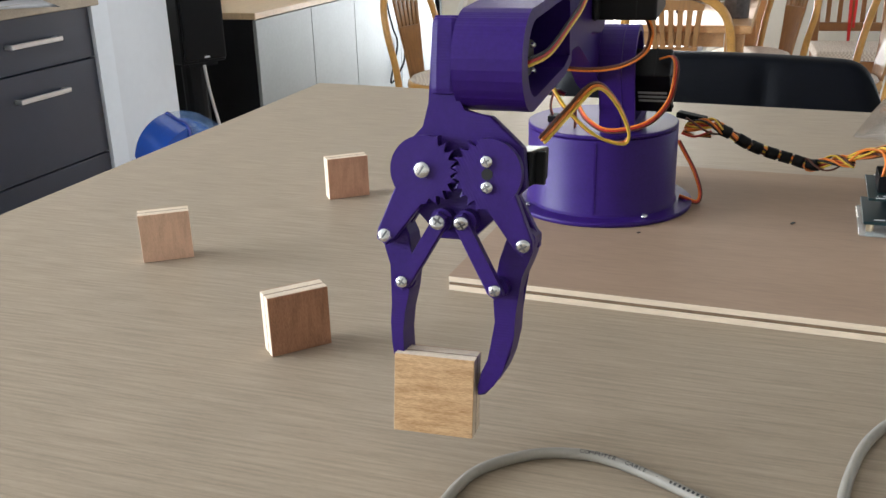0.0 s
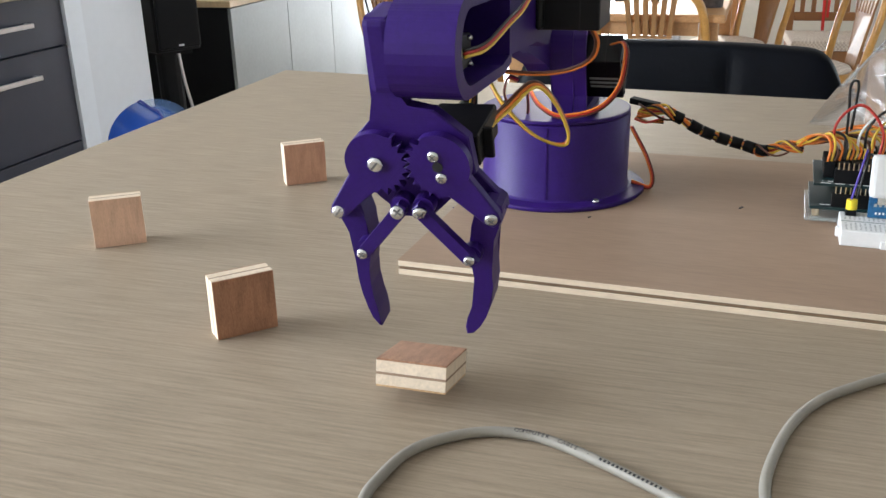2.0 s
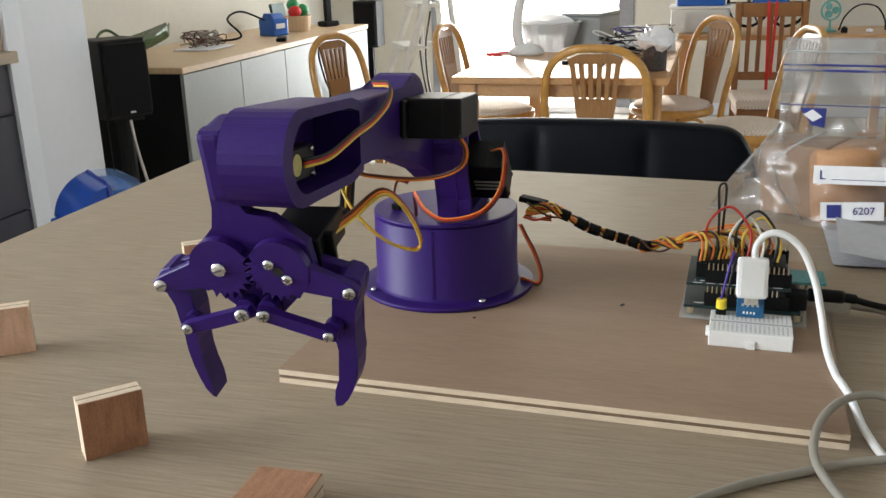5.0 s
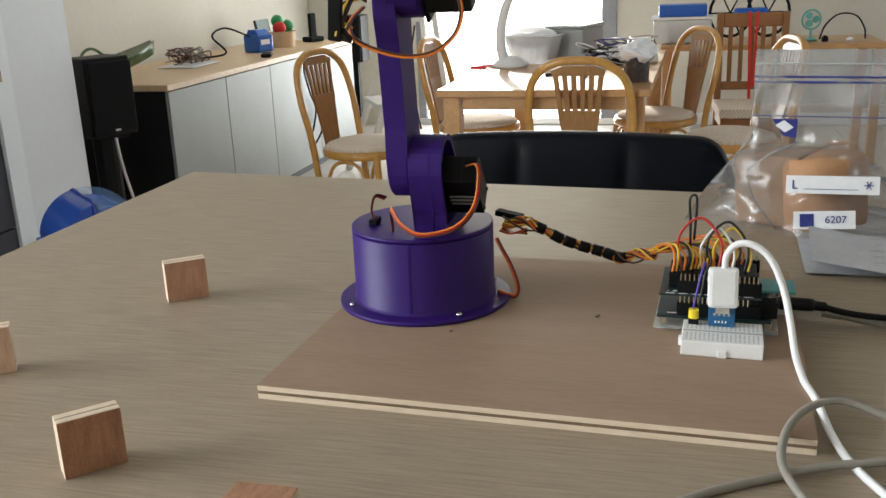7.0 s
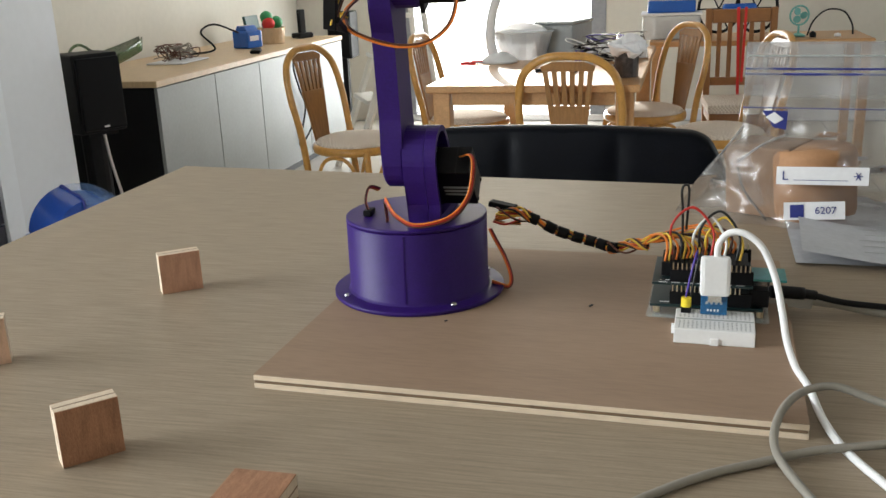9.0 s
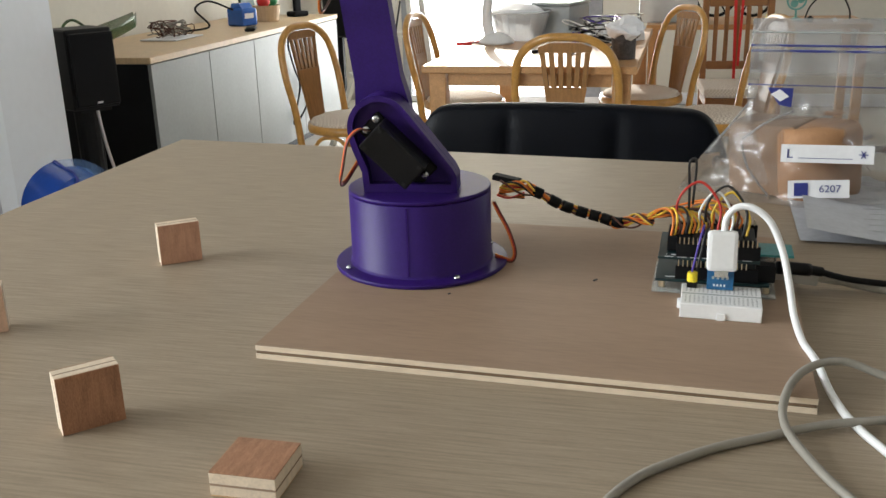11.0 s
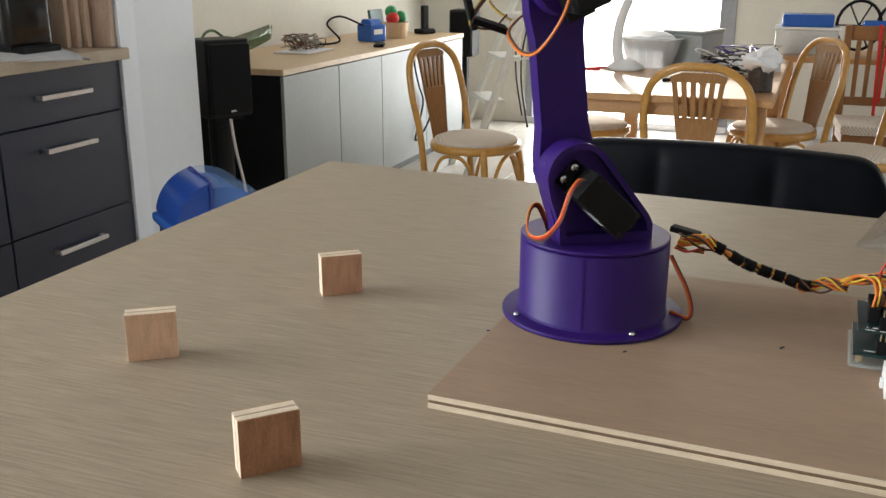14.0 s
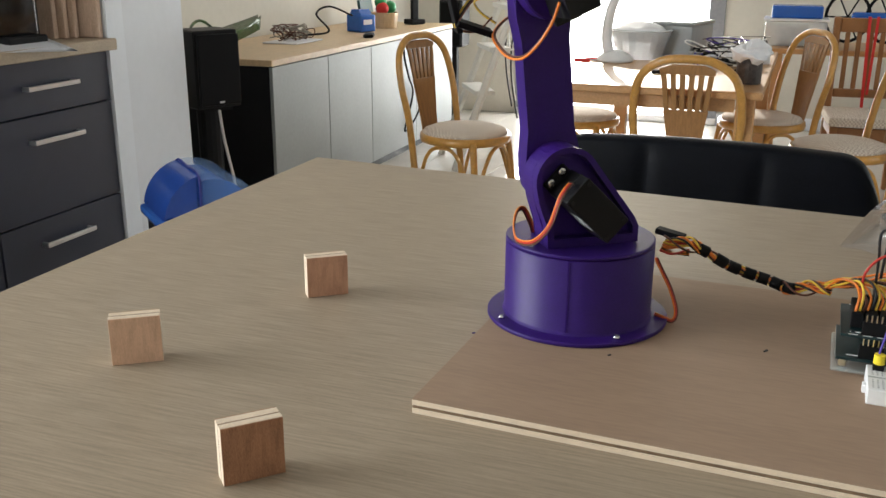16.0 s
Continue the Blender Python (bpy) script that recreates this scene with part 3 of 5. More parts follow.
first = bentwood_chair(pose(-1.20, 3.70, FLOOR, 0, 0, -105), "honey bentwood chair with checked cushion beside the grey cabinet")
for x, y, a, t in ((-0.145, 3.46, -3, "honey bentwood chair tucked under the dining table, its back outward"),
                   (0.10, 4.58, 122, "honey bentwood chair seen from the side at the dining table"),
                   (-0.80, 4.35, -95, "honey bentwood chair at the end of the dining table"),
                   (0.45, 3.96, 106, "honey bentwood chair with a pale cushion standing apart")):
    tagged(copy_thing(first, pose(x, y, FLOOR, 0, 0, a)), t)

# ---- dining table and what lies on it ----
DT = -0.25
dt = empty("dining_table", "orange pine dining table with square legs, cluttered top", "table", pose(-0.30, 4.06, 0, 0, 0, -1))
part("tabletop", box(-0.43, 0.43, -0.82, 0.82, DT - 0.03, DT, 0.005), PINE, dt)
for x in (-0.37, 0.37):
    part("apron", box(x - 0.012, x + 0.012, -0.72, 0.72, DT - 0.085, DT - 0.031), PINE, dt)
    for y in (-0.76, 0.76):
        part("leg", box(x - 0.035, x + 0.035, y - 0.035, y + 0.035, FLOOR, DT - 0.031, 0.004), PINE, dt)
for y in (-0.76, 0.76):
    part("apron", box(-0.33, 0.33, y - 0.012, y + 0.012, DT - 0.085, DT - 0.031), PINE, dt)
lamp = empty("desk_lamp", "white curved desk lamp standing on the dining table", "lamp", pose(-0.585, 4.10, DT + 0.001, 0, 0, 0))
part("base", lathe([(0, 0), (0.085, 0), (0.09, 0.012), (0.06, 0.035), (0.03, 0.05), (0, 0.05)], 24), WHITE_PLASTIC, lamp, smooth=True)
part("arm", tube([(-0.03, 0, 0.03), (-0.045, 0, 0.12), (-0.03, 0, 0.24), (0.02, 0, 0.36), (0.09, 0, 0.46), (0.16, 0, 0.5)], 0.026, 12, 6, taper=0.6), WHITE_PLASTIC, lamp, smooth=True)
part("head", box(0.13, 0.34, -0.045, 0.045, 0.485, 0.52, 0.012, 2), WHITE_PLASTIC, lamp)
tub = empty("storage_tub", "grey plastic tub heaped with white bags", "tub", pose(-0.50, 4.30, DT + 0.001))
part("tub", lathe([(0, 0), (0.11, 0), (0.15, 0.13), (0.16, 0.135), (0.15, 0.14), (0.14, 0.13), (0.105, 0.01), (0, 0.01)], 24), CLEARBOX, tub, "translucent round tub")
b_ = bmesh.new()
bmesh.ops.create_icosphere(b_, subdivisions=3, radius=0.13)
for v in b_.verts:
    v.co = Vector((v.co.x, v.co.y, v.co.z * 0.36 + 0.12)) * 1.0 + 0.02 * noise.noise_vector(v.co * 14)
part("bag", b_, PAPER, tub, smooth=True)
cr = empty("storage_crate", "grey lidded plastic crate on the dining table", "crate", pose(-0.315, 4.50, DT + 0.001, 0, 0, 75))
part("crate", box(-0.15, 0.15, -0.10, 0.10, 0, 0.155, 0.012, 2), GREYBOX, cr)
part("lid", box(-0.157, 0.157, -0.107, 0.107, 0.156, 0.172, 0.006), GREYBOX, cr)
random.seed(9)
for x, y, a, l, m_ in ((-0.69, 4.02, 20, 0.075, RED), (-0.66, 4.06, -8, 0.06, RED), (-0.40, 3.86, 100, 0.05, RED), (-0.30, 3.70, 30, 0.06, BLACK), (-0.24, 3.78, 120, 0.05, SERVO), (-0.17, 3.66, 70, 0.05, BLACK), (-0.12, 3.95, 10, 0.06, GREYBOX), (-0.02, 3.84, 150, 0.05, BLACK)):
    tl = empty("hand_tool", "small hand tool with a coloured grip on the dining table", "tool", pose(x, y, DT + 0.001, 0, 0, a), "tools on the table")
    part("grip", box(-l, 0, -0.008, 0.008, 0, 0.016, 0.005, 2), m_, tl)
    part("shaft", cyl(0.003, 0.003, l, pose(0.0, 0, 0.008, 0, 90, 0), 8), STEEL, tl)
heap = empty("parts_heap", "heap of dark electronic parts and tangled cables on the table", "electronics", pose(-0.08, 4.22, DT + 0.001))
for k in range(16):
    a, r = random.uniform(0, 360), random.uniform(0.02, 0.17)
    w = random.uniform(0.02, 0.05)
    part("piece", box(-w, w, -0.02, 0.02, 0, random.uniform(0.015, 0.05), 0.004), (BLACK, GREYBOX, SERVO, PAPER)[k % 4], heap, m=pose(r * math.cos(a), 1.6 * r * math.sin(a), 0.012 * (k // 5), random.uniform(-8, 8), random.uniform(-8, 8), a))
for k in range(18):
    pts = [(random.uniform(-0.17, 0.17), random.uniform(-0.25, 0.25), 0.01)] + [(random.uniform(-0.17, 0.19), random.uniform(-0.27, 0.27), random.uniform(0.02, 0.12)) for j in range(4)]
    part("cable", tube(pts, 0.0032, 5, 5), WIRE[("black", "black", "grey", "purple", "white", "black")[k % 6]], heap)
jar = empty("parts_jar", "clear jar of small parts topped by a crumpled bag", "jar", pose(0.05, 3.50, DT + 0.001))
part("jar", lathe([(0, 0), (0.048, 0), (0.05, 0.08), (0.042, 0.1), (0, 0.1)], 20), mat("dark_parts_in_jar", (0.06, 0.05, 0.05), 0.3, vary=0.8, scale=60), jar)
b_ = bmesh.new()
bmesh.ops.create_icosphere(b_, subdivisions=3, radius=0.075)
for v in b_.verts:
    v.co = Vector((v.co.x, v.co.y, v.co.z * 0.5 + 0.12)) + 0.03 * noise.noise_vector(v.co * 20)
part("bag", b_, PAPER, jar, "crumpled white plastic bag")

LADDER = mat("pale_ladder_enamel", (0.70, 0.69, 0.65), 0.45, vary=0.08, scale=20)
# ---- step ladder ----
ld = empty("step_ladder", "folding aluminium step ladder standing open", "ladder", pose(-1.32, 5.15, FLOOR, 0, 0, -60))
for x in (-1, 1):
    part("front_rail", tube([(x * 0.24, -0.46, 0), (x * 0.15, 0.0, 1.24)], 0.024, 6, 0), LADDER, ld)
    part("rear_rail", tube([(x * 0.21, 0.14, 0), (x * 0.13, 0.02, 1.22)], 0.018, 6, 0), LADDER, ld)
    part("step_stay", tube([(x * 0.185, -0.2, 0.70), (x * 0.16, 0.06, 0.70)], 0.007, 5, 0), LADDER, ld)
for z in (0.21, 0.453, 0.70, 0.94):
    w = 0.236 - 0.09 * z / 1.24
    part("step", box(-w, w, -0.045, 0.075, -0.014, 0.012, 0.003), LADDER, ld, m=pose(0, -0.46 + 0.46 * z / 1.24, z))
part("top_plate", box(-0.16, 0.16, -0.07, 0.09, 1.245, 1.27, 0.006), LADDER, ld)
part("brace", tube([(-0.18, 0.09, 0.4), (0.18, 0.09, 0.4)], 0.01, 6, 0), LADDER, ld)
for k, (x, z0_) in enumerate(((-0.05, 0.95), (0.03, 1.0), (0.09, 0.9))):
    part("hanging_lead", tube([(x, -0.06, z0_), (x + 0.02, -0.1, z0_ - 0.2), (x - 0.03, -0.08, z0_ - 0.4), (x + 0.01, -0.05, z0_ - 0.62)], 0.006, 6, 6), WIRE[("black", "white", "black")[k]], ld, "loose lead hanging from the ladder", smooth=True)

# ---- far corner: desk, slat-back chair, boxes ----
dk = empty("wooden_desk", "orange wooden desk against the far wall", "desk", pose(0.72, 5.6, 0))
part("top", box(-0.62, 0.62, -0.3, 0.3, -0.30, -0.27, 0.004), PINE, dk)
for x in (-0.58, 0.58):
    for y in (-0.26, 0.26):
        part("leg", box(x - 0.025, x + 0.025, y - 0.025, y + 0.025, FLOOR, -0.301), PINE, dk)
sc = empty("slat_back_chair", "reddish wooden chair with a slatted back and red ribbon", "chair", pose(0.60, 5.12, FLOOR, 0, 0, 184))
for x in (-0.175, 0.175):
    part("back_post", box(x - 0.018, x + 0.018, -0.02, 0.02, 0, 0.925, 0.005), DARKPINE, sc)
    part("front_leg", box(x - 0.02, x + 0.02, 0.36, 0.4, 0, 0.40, 0.004), DARKPINE, sc)
    part("side_rail", box(x - 0.011, x + 0.011, 0.021, 0.359, 0.34, 0.395), DARKPINE, sc)
part("top_rail", box(-0.156, 0.156, -0.014, 0.014, 0.845, 0.92, 0.005), DARKPINE, sc)
part("lower_rail", box(-0.156, 0.156, -0.014, 0.014, 0.5, 0.545, 0.004), DARKPINE, sc)
part("front_rail", box(-0.154, 0.154, 0.37, 0.39, 0.33, 0.395, 0.003), DARKPINE, sc)
for k in range(5):
    part("slat", box(-0.116 + 0.058 * k - 0.012, -0.116 + 0.058 * k + 0.012, -0.007, 0.007, 0.5455, 0.8445, 0.003), DARKPINE, sc)
part("seat", box(-0.205, 0.205, 0.022, 0.42, 0.402, 0.45, 0.012, 2), CUSHION, sc)
rb = empty("red_ribbon", "thin red ribbon hanging over the chair back", "ribbon", pose(0.60, 5.092, -0.62, 0, -2, 0))
part("strip", box(-0.008, 0.008, -0.0015, 0.0015, 0, 0.55), RED, rb)
part("strip", box(-0.007, 0.007, -0.0015, 0.0015, 0.14, 0.55), RED, rb, m=pose(0.012, -0.004, 0, 0, 3, 0))
cb = empty("storage_box", "clear plastic storage box with a blue case on top", "box", pose(0.22, 5.55, -0.268))
part("box", box(-0.17, 0.17, -0.12, 0.12, 0, 0.14, 0.01, 2), CLEARBOX, cb)
part("contents", box(-0.1, 0.1, -0.09, 0.09, 0.004, 0.1, 0.02, 2), GREYBOX, cb)
part("lid", box(-0.18, 0.18, -0.13, 0.13, 0.141, 0.155, 0.004), WHITE_PLASTIC, cb)
tagged(part("tool_case", box(-0.14, 0.14, -0.1, 0.1, 0, 0.07, 0.01, 2), BLUE, m=pose(0.22, 5.55, -0.112)), "flat blue tool case lying on a storage box", "case")
dr = empty("quad_frame", "black spoked hobby frame with a blue part", "model frame", pose(0.62, 5.6, -0.268))
for x in (-0.12, 0.1):
    wh = part("wheel", add_tube(bmesh.new(), [Vector((x + 0.12 * math.cos(a), 0.05, 0.16 + 0.14 * math.sin(a))) for a in [math.pi * 2 * i / 20 for i in range(21)]], 0.01, 6), BLACK, dr)
    for i in range(6):
        a = math.pi * i / 3
        part("spoke", add_tube(bmesh.new(), [Vector((x, 0.05, 0.16)), Vector((x + 0.115 * math.cos(a), 0.05, 0.16 + 0.135 * math.sin(a)))], 0.005, 5), BLACK, wh)
part("body", box(-0.1, 0.1, 0.0, 0.1, 0.13, 0.19, 0.02, 2), BLUE, dr)
fan = empty("desk_fan", "small teal desk fan on the far desk", "fan", pose(0.95, 5.5, -0.268, 0, 0, 15))
TEAL = mat("teal_plastic", (0.16, 0.42, 0.38), 0.4)
part("foot", lathe([(0, 0), (0.04, 0), (0.042, 0.008), (0.012, 0.02), (0, 0.02)], 20), TEAL, fan)
part("stem", cyl(0.007, 0.006, 0.05, pose(0, 0, 0.02), 10), TEAL, fan)
part("guard", add_tube(bmesh.new(), [Vector((0.055 * math.cos(a), 0, 0.12 + 0.055 * math.sin(a))) for a in [math.pi * 2 * i / 24 for i in range(25)]], 0.006, 6), TEAL, fan)
for k in range(3):
    part("blade", prism(circle(0.026, 0, 0.022, 0, 330, 11), -0.002, 0.002, "y"), TEAL, fan, m=pose(0, 0, 0.12, 0, 120 * k, 0) @ pose(0, 0, 0, 18, 0, 0))
for x, y, m_, h, nm in ((0.80, 5.46, YELLOW, 0.06, "yellow"), (0.86, 5.5, GREEN, 0.04, "green"), (1.02, 5.42, BLACK, 0.035, "black"), (1.16, 5.45, PAPER, 0.02, "white")):
    tagged(part("glue_bottle", lathe([(0, 0), (0.018, 0), (0.019, h * 0.7), (0.008, h * 0.85), (0.007, h), (0, h)], 16), m_, m=pose(x, y, -0.268), smooth=True), nm + " plastic bottle on the far desk", "bottle", "bottles on the desk")
tagged(part("looped_lead", tube([(1.0, 5.5, -0.262), (1.03, 5.5, -0.18), (1.1, 5.5, -0.12), (1.19, 5.5, -0.13), (1.24, 5.5, -0.2), (1.25, 5.5, -0.262)], 0.005, 6), BLACK, smooth=True), "springy black lead arching over the far desk", "cable")

# ---- the high table ----
tb = empty("high_table", "large high table with a grey-brown oak laminate top", "table", pose(0, 0, 0))
part("tabletop", prism([(-0.36, 0.586), (-0.36, -1.1), (1.1, -1.1), (1.1, 0.45)][::-1], -0.038, 0.0, "z", 0.0012), LAMINATE, tb)
for x, y in ((-0.28, 0.48), (1.0, 0.36), (-0.28, -1.0), (1.0, -1.0)):
    part("leg", box(x - 0.035, x + 0.035, y - 0.035, y + 0.035, FLOOR, -0.0385, 0.003), BLACK, tb)

# ---- low-backed black bar chair behind the table ----
ch = empty("bar_chair", "black leather bar chair with a low padded back", "chair", pose(0.112, 0.80, 0, 0, 0, -3))
bm = bmesh.new()
nx, nz = 84, 14
cols = []
for i in range(nx + 1):
    x = -0.232 + 0.424 * i / nx
    e = abs((x + 0.02) / 0.212)
    zt = 0.0055 - 0.008 * e ** 2 - 0.05 * max(0.0, (e - 0.72) / 0.28) ** 3.2
    seam = min(abs(x + 0.097), abs(x - 0.05), abs(x + 0.25), abs(x - 0.21))
    puff = 0.014 * (1 - math.exp(-(seam / 0.012) ** 1.4)) * min(1.0, (1.0001 - e) * 12) ** 0.5
    col = []
    for k in range(nz + 1):
        v = k / nz
        z = -0.36 + (zt + 0.36) * v
        col.append(bm.verts.new((x, -0.010 - puff * math.sin(math.pi * min(1.0, 0.15 + 0.85 * v)) ** 0.5 * (1 if v < 0.999 else 0.0), z)))
    for k in range(5):
        a = math.pi * (k + 1) / 6
        col.append(bm.verts.new((x, 0.01 - 0.02 * math.cos(a), zt + 0.008 * math.sin(a) * min(1.0, (1.0001 - e) * 10))))
    col.append(bm.verts.new((x, 0.03, zt)))
    col.append(bm.verts.new((x, 0.03, -0.36)))
    cols.append(col)
for a, b in zip(cols, cols[1:]):
    for k in range(len(a)):
        q = (k + 1) % len(a)
        bm.faces.new((a[k], b[k], b[q], a[q]))
bm.faces.new(cols[0])
bm.faces.new(cols[-1][::-1])
part("back_pad", bm, LEATHER, ch, "low padded back with two stitched valleys", smooth=True)
part("seat", box(-0.2, 0.2, -0.36, 0.02, -0.42, -0.36, 0.02, 2), LEATHER, ch)
part("column", cyl(0.03, 0.03, 0.55, pose(0, -0.17, -0.975), 16), ALU, ch)
part("foot_plate", lathe([(0, FLOOR), (0.2, FLOOR), (0.2, FLOOR + 0.01), (0.03, FLOOR + 0.03), (0, FLOOR + 0.03)], 32), ALU, ch, m=pose(0, -0.17, 0))

# ---- plywood base board ----
board = empty("plywood_board", "thin plywood board carrying the robot arm and circuit boards", "board", pose(0, -0.002, 0, 0, 0, -2.5))
BW, BD = 0.301, 0.262
z0 = 0.0
for k, (h, m_, l_) in enumerate(((0.0031, PLY_LIGHT, "pale ply layer"), (0.0020, PLY_DARK, "dark ply layer"), (0.0031, PLY_LIGHT, "pale ply layer"), (0.0006, PLYFACE, "pinkish brown face veneer"))):
    d = 0.0004 if m_ is PLY_DARK else 0.0
    part("ply", box(d, BW - d, d, BD - d, z0, z0 + h, 0.00012), m_, board, l_)
    z0 += h
BT = z0
tagged(part("dirt_speck", box(-0.002, 0.002, -0.0008, 0.0008, 0, 0.0008, 0.0003), INK, m=pose(0.182, 0.134, BT, 0, 0, 60)), "dark scratch mark on the board", "mark", "specks on the board")
random.seed(3)
for x, y in ((0.001, 0.122), (-0.003, 0.118), (0.006, 0.112), (0.092, 0.094)):
    tagged(part("dirt_speck", box(-0.0012, 0.0012, -0.0006, 0.0006, 0, 0.0006, 0.0002), INK if x > 0 else PURPLE, m=pose(x, y, BT if x > 0.008 else 0.0, 0, 0, random.uniform(0, 90))), "tiny purple crumb of filament", "mark", "specks on the board")

# ---- robot arm ----
arm = empty("robot_arm", "purple printed robot arm with black servos and steel screws", "robot arm", pose(0.058, 0.157, BT))
SHOULDER = Vector((0, -0.022, 0.1045))
L1, L2 = 0.114, 0.167
R = 0.0494
base = part("base", lathe([(0, 0), (0.0602, 0), (0.0607, 0.0006), (0.0607, 0.0026), (0.0602, 0.0030), (R + 0.0012, 0.0034), (R, 0.0048), (R, 0.0525), (R - 0.0006, 0.053), (0.0, 0.053)], 96), PURPLE, arm, "round purple base drum with a flange", smooth=False)
for p in base.data.polygons:
    p.use_smooth = abs(p.normal.z) < 0.5
for a in (45, 135, 225, 315):
    screw(base, pose(0.0552 * math.cos(radians(a - 6)), 0.0552 * math.sin(radians(a - 6)), 0.0043, 0, 0, a), 0.0022)
part("seam", box(-0.0006, 0.0006, -R - 0.0004, -R + 0.001, 0.005, 0.052), PURPLE, base, "vertical print seam", m=pose(0, 0, 0, 0, 0, 4))

turret = part("turret", lathe([(0, 0.0532), (R - 0.001, 0.0532), (R, 0.0537), (R, 0.0556), (R - 0.0008, 0.056), (0, 0.056)], 96), PURPLE, arm, "turning disc on the drum")
for p in turret.data.polygons:
    p.use_smooth = abs(p.normal.z) < 0.5
JOINT = Vector((0.006, 0, -0.005))
sy, sz = SHOULDER.y, SHOULDER.z + JOINT.z
outline = [(-0.034, 0.0562), (-0.035, 0.070), (-0.041, 0.086)] + circle(sy, sz, 0.0215, 195, 38, 16) + [(0.026, 0.073), (0.029, 0.067), (0.029, 0.0562)]
inner = [(-0.030, 0.062), (-0.031, 0.072), (-0.037, 0.087)] + circle(sy, sz, 0.0178, 195, 40, 16) + [(0.0225, 0.0715), (0.025, 0.067), (0.025, 0.062)]
part("bracket", prism(outline, 0.003, 0.017, "x", 0.0006), PURPLE, turret, "teardrop shoulder bracket")
bm = bmesh.new()
k = len(outline)
oa, ob_ = [bm.verts.new((0.0172, *p)) for p in outline], [bm.verts.new((0.025, *p)) for p in outline]
ia, ib = [bm.verts.new((0.0172, *p)) for p in inner], [bm.verts.new((0.025, *p)) for p in inner]
for i in range(k):
    j = (i + 1) % k
    for q in ((oa[i], oa[j], ob_[j], ob_[i]), (ia[j], ia[i], ib[i], ib[j]), (ob_[i], ob_[j], ib[j], ib[i]), (oa[j], oa[i], ia[i], ia[j])):
        bm.faces.new(q)
part("bracket_rim", bm, PURPLE, turret, "raised rim of the bracket")


def servo(parent, m, length=0.0405, width=0.02, depth=0.032, label="black standard servo", marks=True):
    """A servo whose output looks to -x; its body sticks out to +x. The long side runs along z."""
    s = part("servo", box(0.0, depth, -width / 2, width / 2, -length / 2, length / 2, 0.0012, 2), SERVO, parent, label, m=m)
    return s


SV = Matrix.Translation(Vector((0.0065, -0.0105, 0.0895)) + JOINT) @ pose(0, 0, 0, 46, 0, 0)
sv = servo(turret, Matrix.Translation((0.006, 0, 0)) @ SV, 0.041, 0.0205, 0.0265)
bm = box(0.005, 0.0078, -0.0095, 0.0095, -0.0275, 0.0275, 0.001)
part("servo_flange", bm, SERVO, turret, m=SV)
for s_ in (-0.0245, 0.0245):
    for w_ in ((-0.005, 0.005) if s_ > 0 else (0.0,)):
        screw(turret, SV @ pose(0.0082, w_, s_, 0, 90, 0), 0.0028)
part("servo_groove", box(0.0225, 0.0232, -0.0104, 0.0104, -0.0207, 0.0207), DARK, turret, m=SV)
for s_ in (-0.017, 0.017):
    for w_ in (-0.0075, 0.0075):
        part("servo_bolt", cyl(0.0013, 0.0013, 0.0008, SV @ pose(0.0324, w_, s_, 0, 90, 0), 10), DARK, turret)
for k_ in range(3):
    part("marking", box(0.012, 0.030, -0.0106, -0.0103, -0.008 + 0.0045 * k_, -0.006 + 0.0045 * k_), GREYBOX, turret, "faint printed bar on the servo", m=SV)
# shoulder servo lead, looping from the servo over the disc
ribbon([(0.0385, -0.026, 0.101), (0.046, -0.031, 0.103), (0.049, -0.038, 0.096), (0.046, -0.043, 0.078), (0.034, -0.048, 0.065), (0.012, -0.05, 0.060), (-0.002, -0.047, 0.0655), (-0.009, -0.042, 0.073), (-0.012, -0.036, 0.073), (-0.013, -0.03, 0.062), (-0.0135, -0.028, 0.056)], turret)
ribbon([(-0.03, -0.012, 0.056), (-0.033, -0.012, 0.066), (-0.031, -0.008, 0.075), (-0.026, 0.0, 0.072)], turret)
part("plug", box(-0.034, -0.028, -0.017, -0.006, 0.0562, 0.0605, 0.0006), BLACK, turret, "black cable plug", m=pose(0, 0, 0))

# upper arm, its shoulder at the origin
U0, U1 = -0.0174, -0.0030
outline = [(-0.0185, 0.012), (-0.0195, 0.0)] + circle(0, 0, 0.0195, 200, 340, 12) + [(0.0185, 0.012), (0.0158, 0.03), (0.0158, 0.085), (0.0182, 0.1)] + circle(0, L1, 0.019, 10, 170, 12) + [(-0.0182, 0.1), (-0.0158, 0.085), (-0.0158, 0.03)]
upper = part("upper_arm", prism(outline, U0, U1, "x", 0.0012), PURPLE, arm, "long flat purple upper arm link")
part("shoulder_hub", cyl(0.010, 0.010, 0.001, pose(-0.0042, 0, 0, 0, 90, 0), 24), PURPLE, upper)
ribbon([(-0.030, 0.004, 0.104), (-0.034, -0.012, 0.098), (-0.029, -0.024, 0.090), (-0.014, -0.0265, 0.083), (0.004, -0.0265, 0.079), (0.02, -0.024, 0.0805), (0.032, -0.019, 0.089), (0.036, -0.012, 0.1), (0.034, -0.006, 0.11)], upper, ("brown", "orange"), 0.0008)
ribbon([(-0.03, -0.024, 0.1), (-0.034, -0.034, 0.092), (-0.03, -0.048, 0.098), (-0.024, -0.034, 0.116), (-0.020, -0.021, 0.112)], upper, ("brown", "black", "yellow"))
ribbon([(-0.03, -0.022, 0.096), (-0.036, -0.03, 0.104), (-0.030, -0.034, 0.112), (-0.021, -0.02, 0.114)], upper, ("yellow", "brown"))
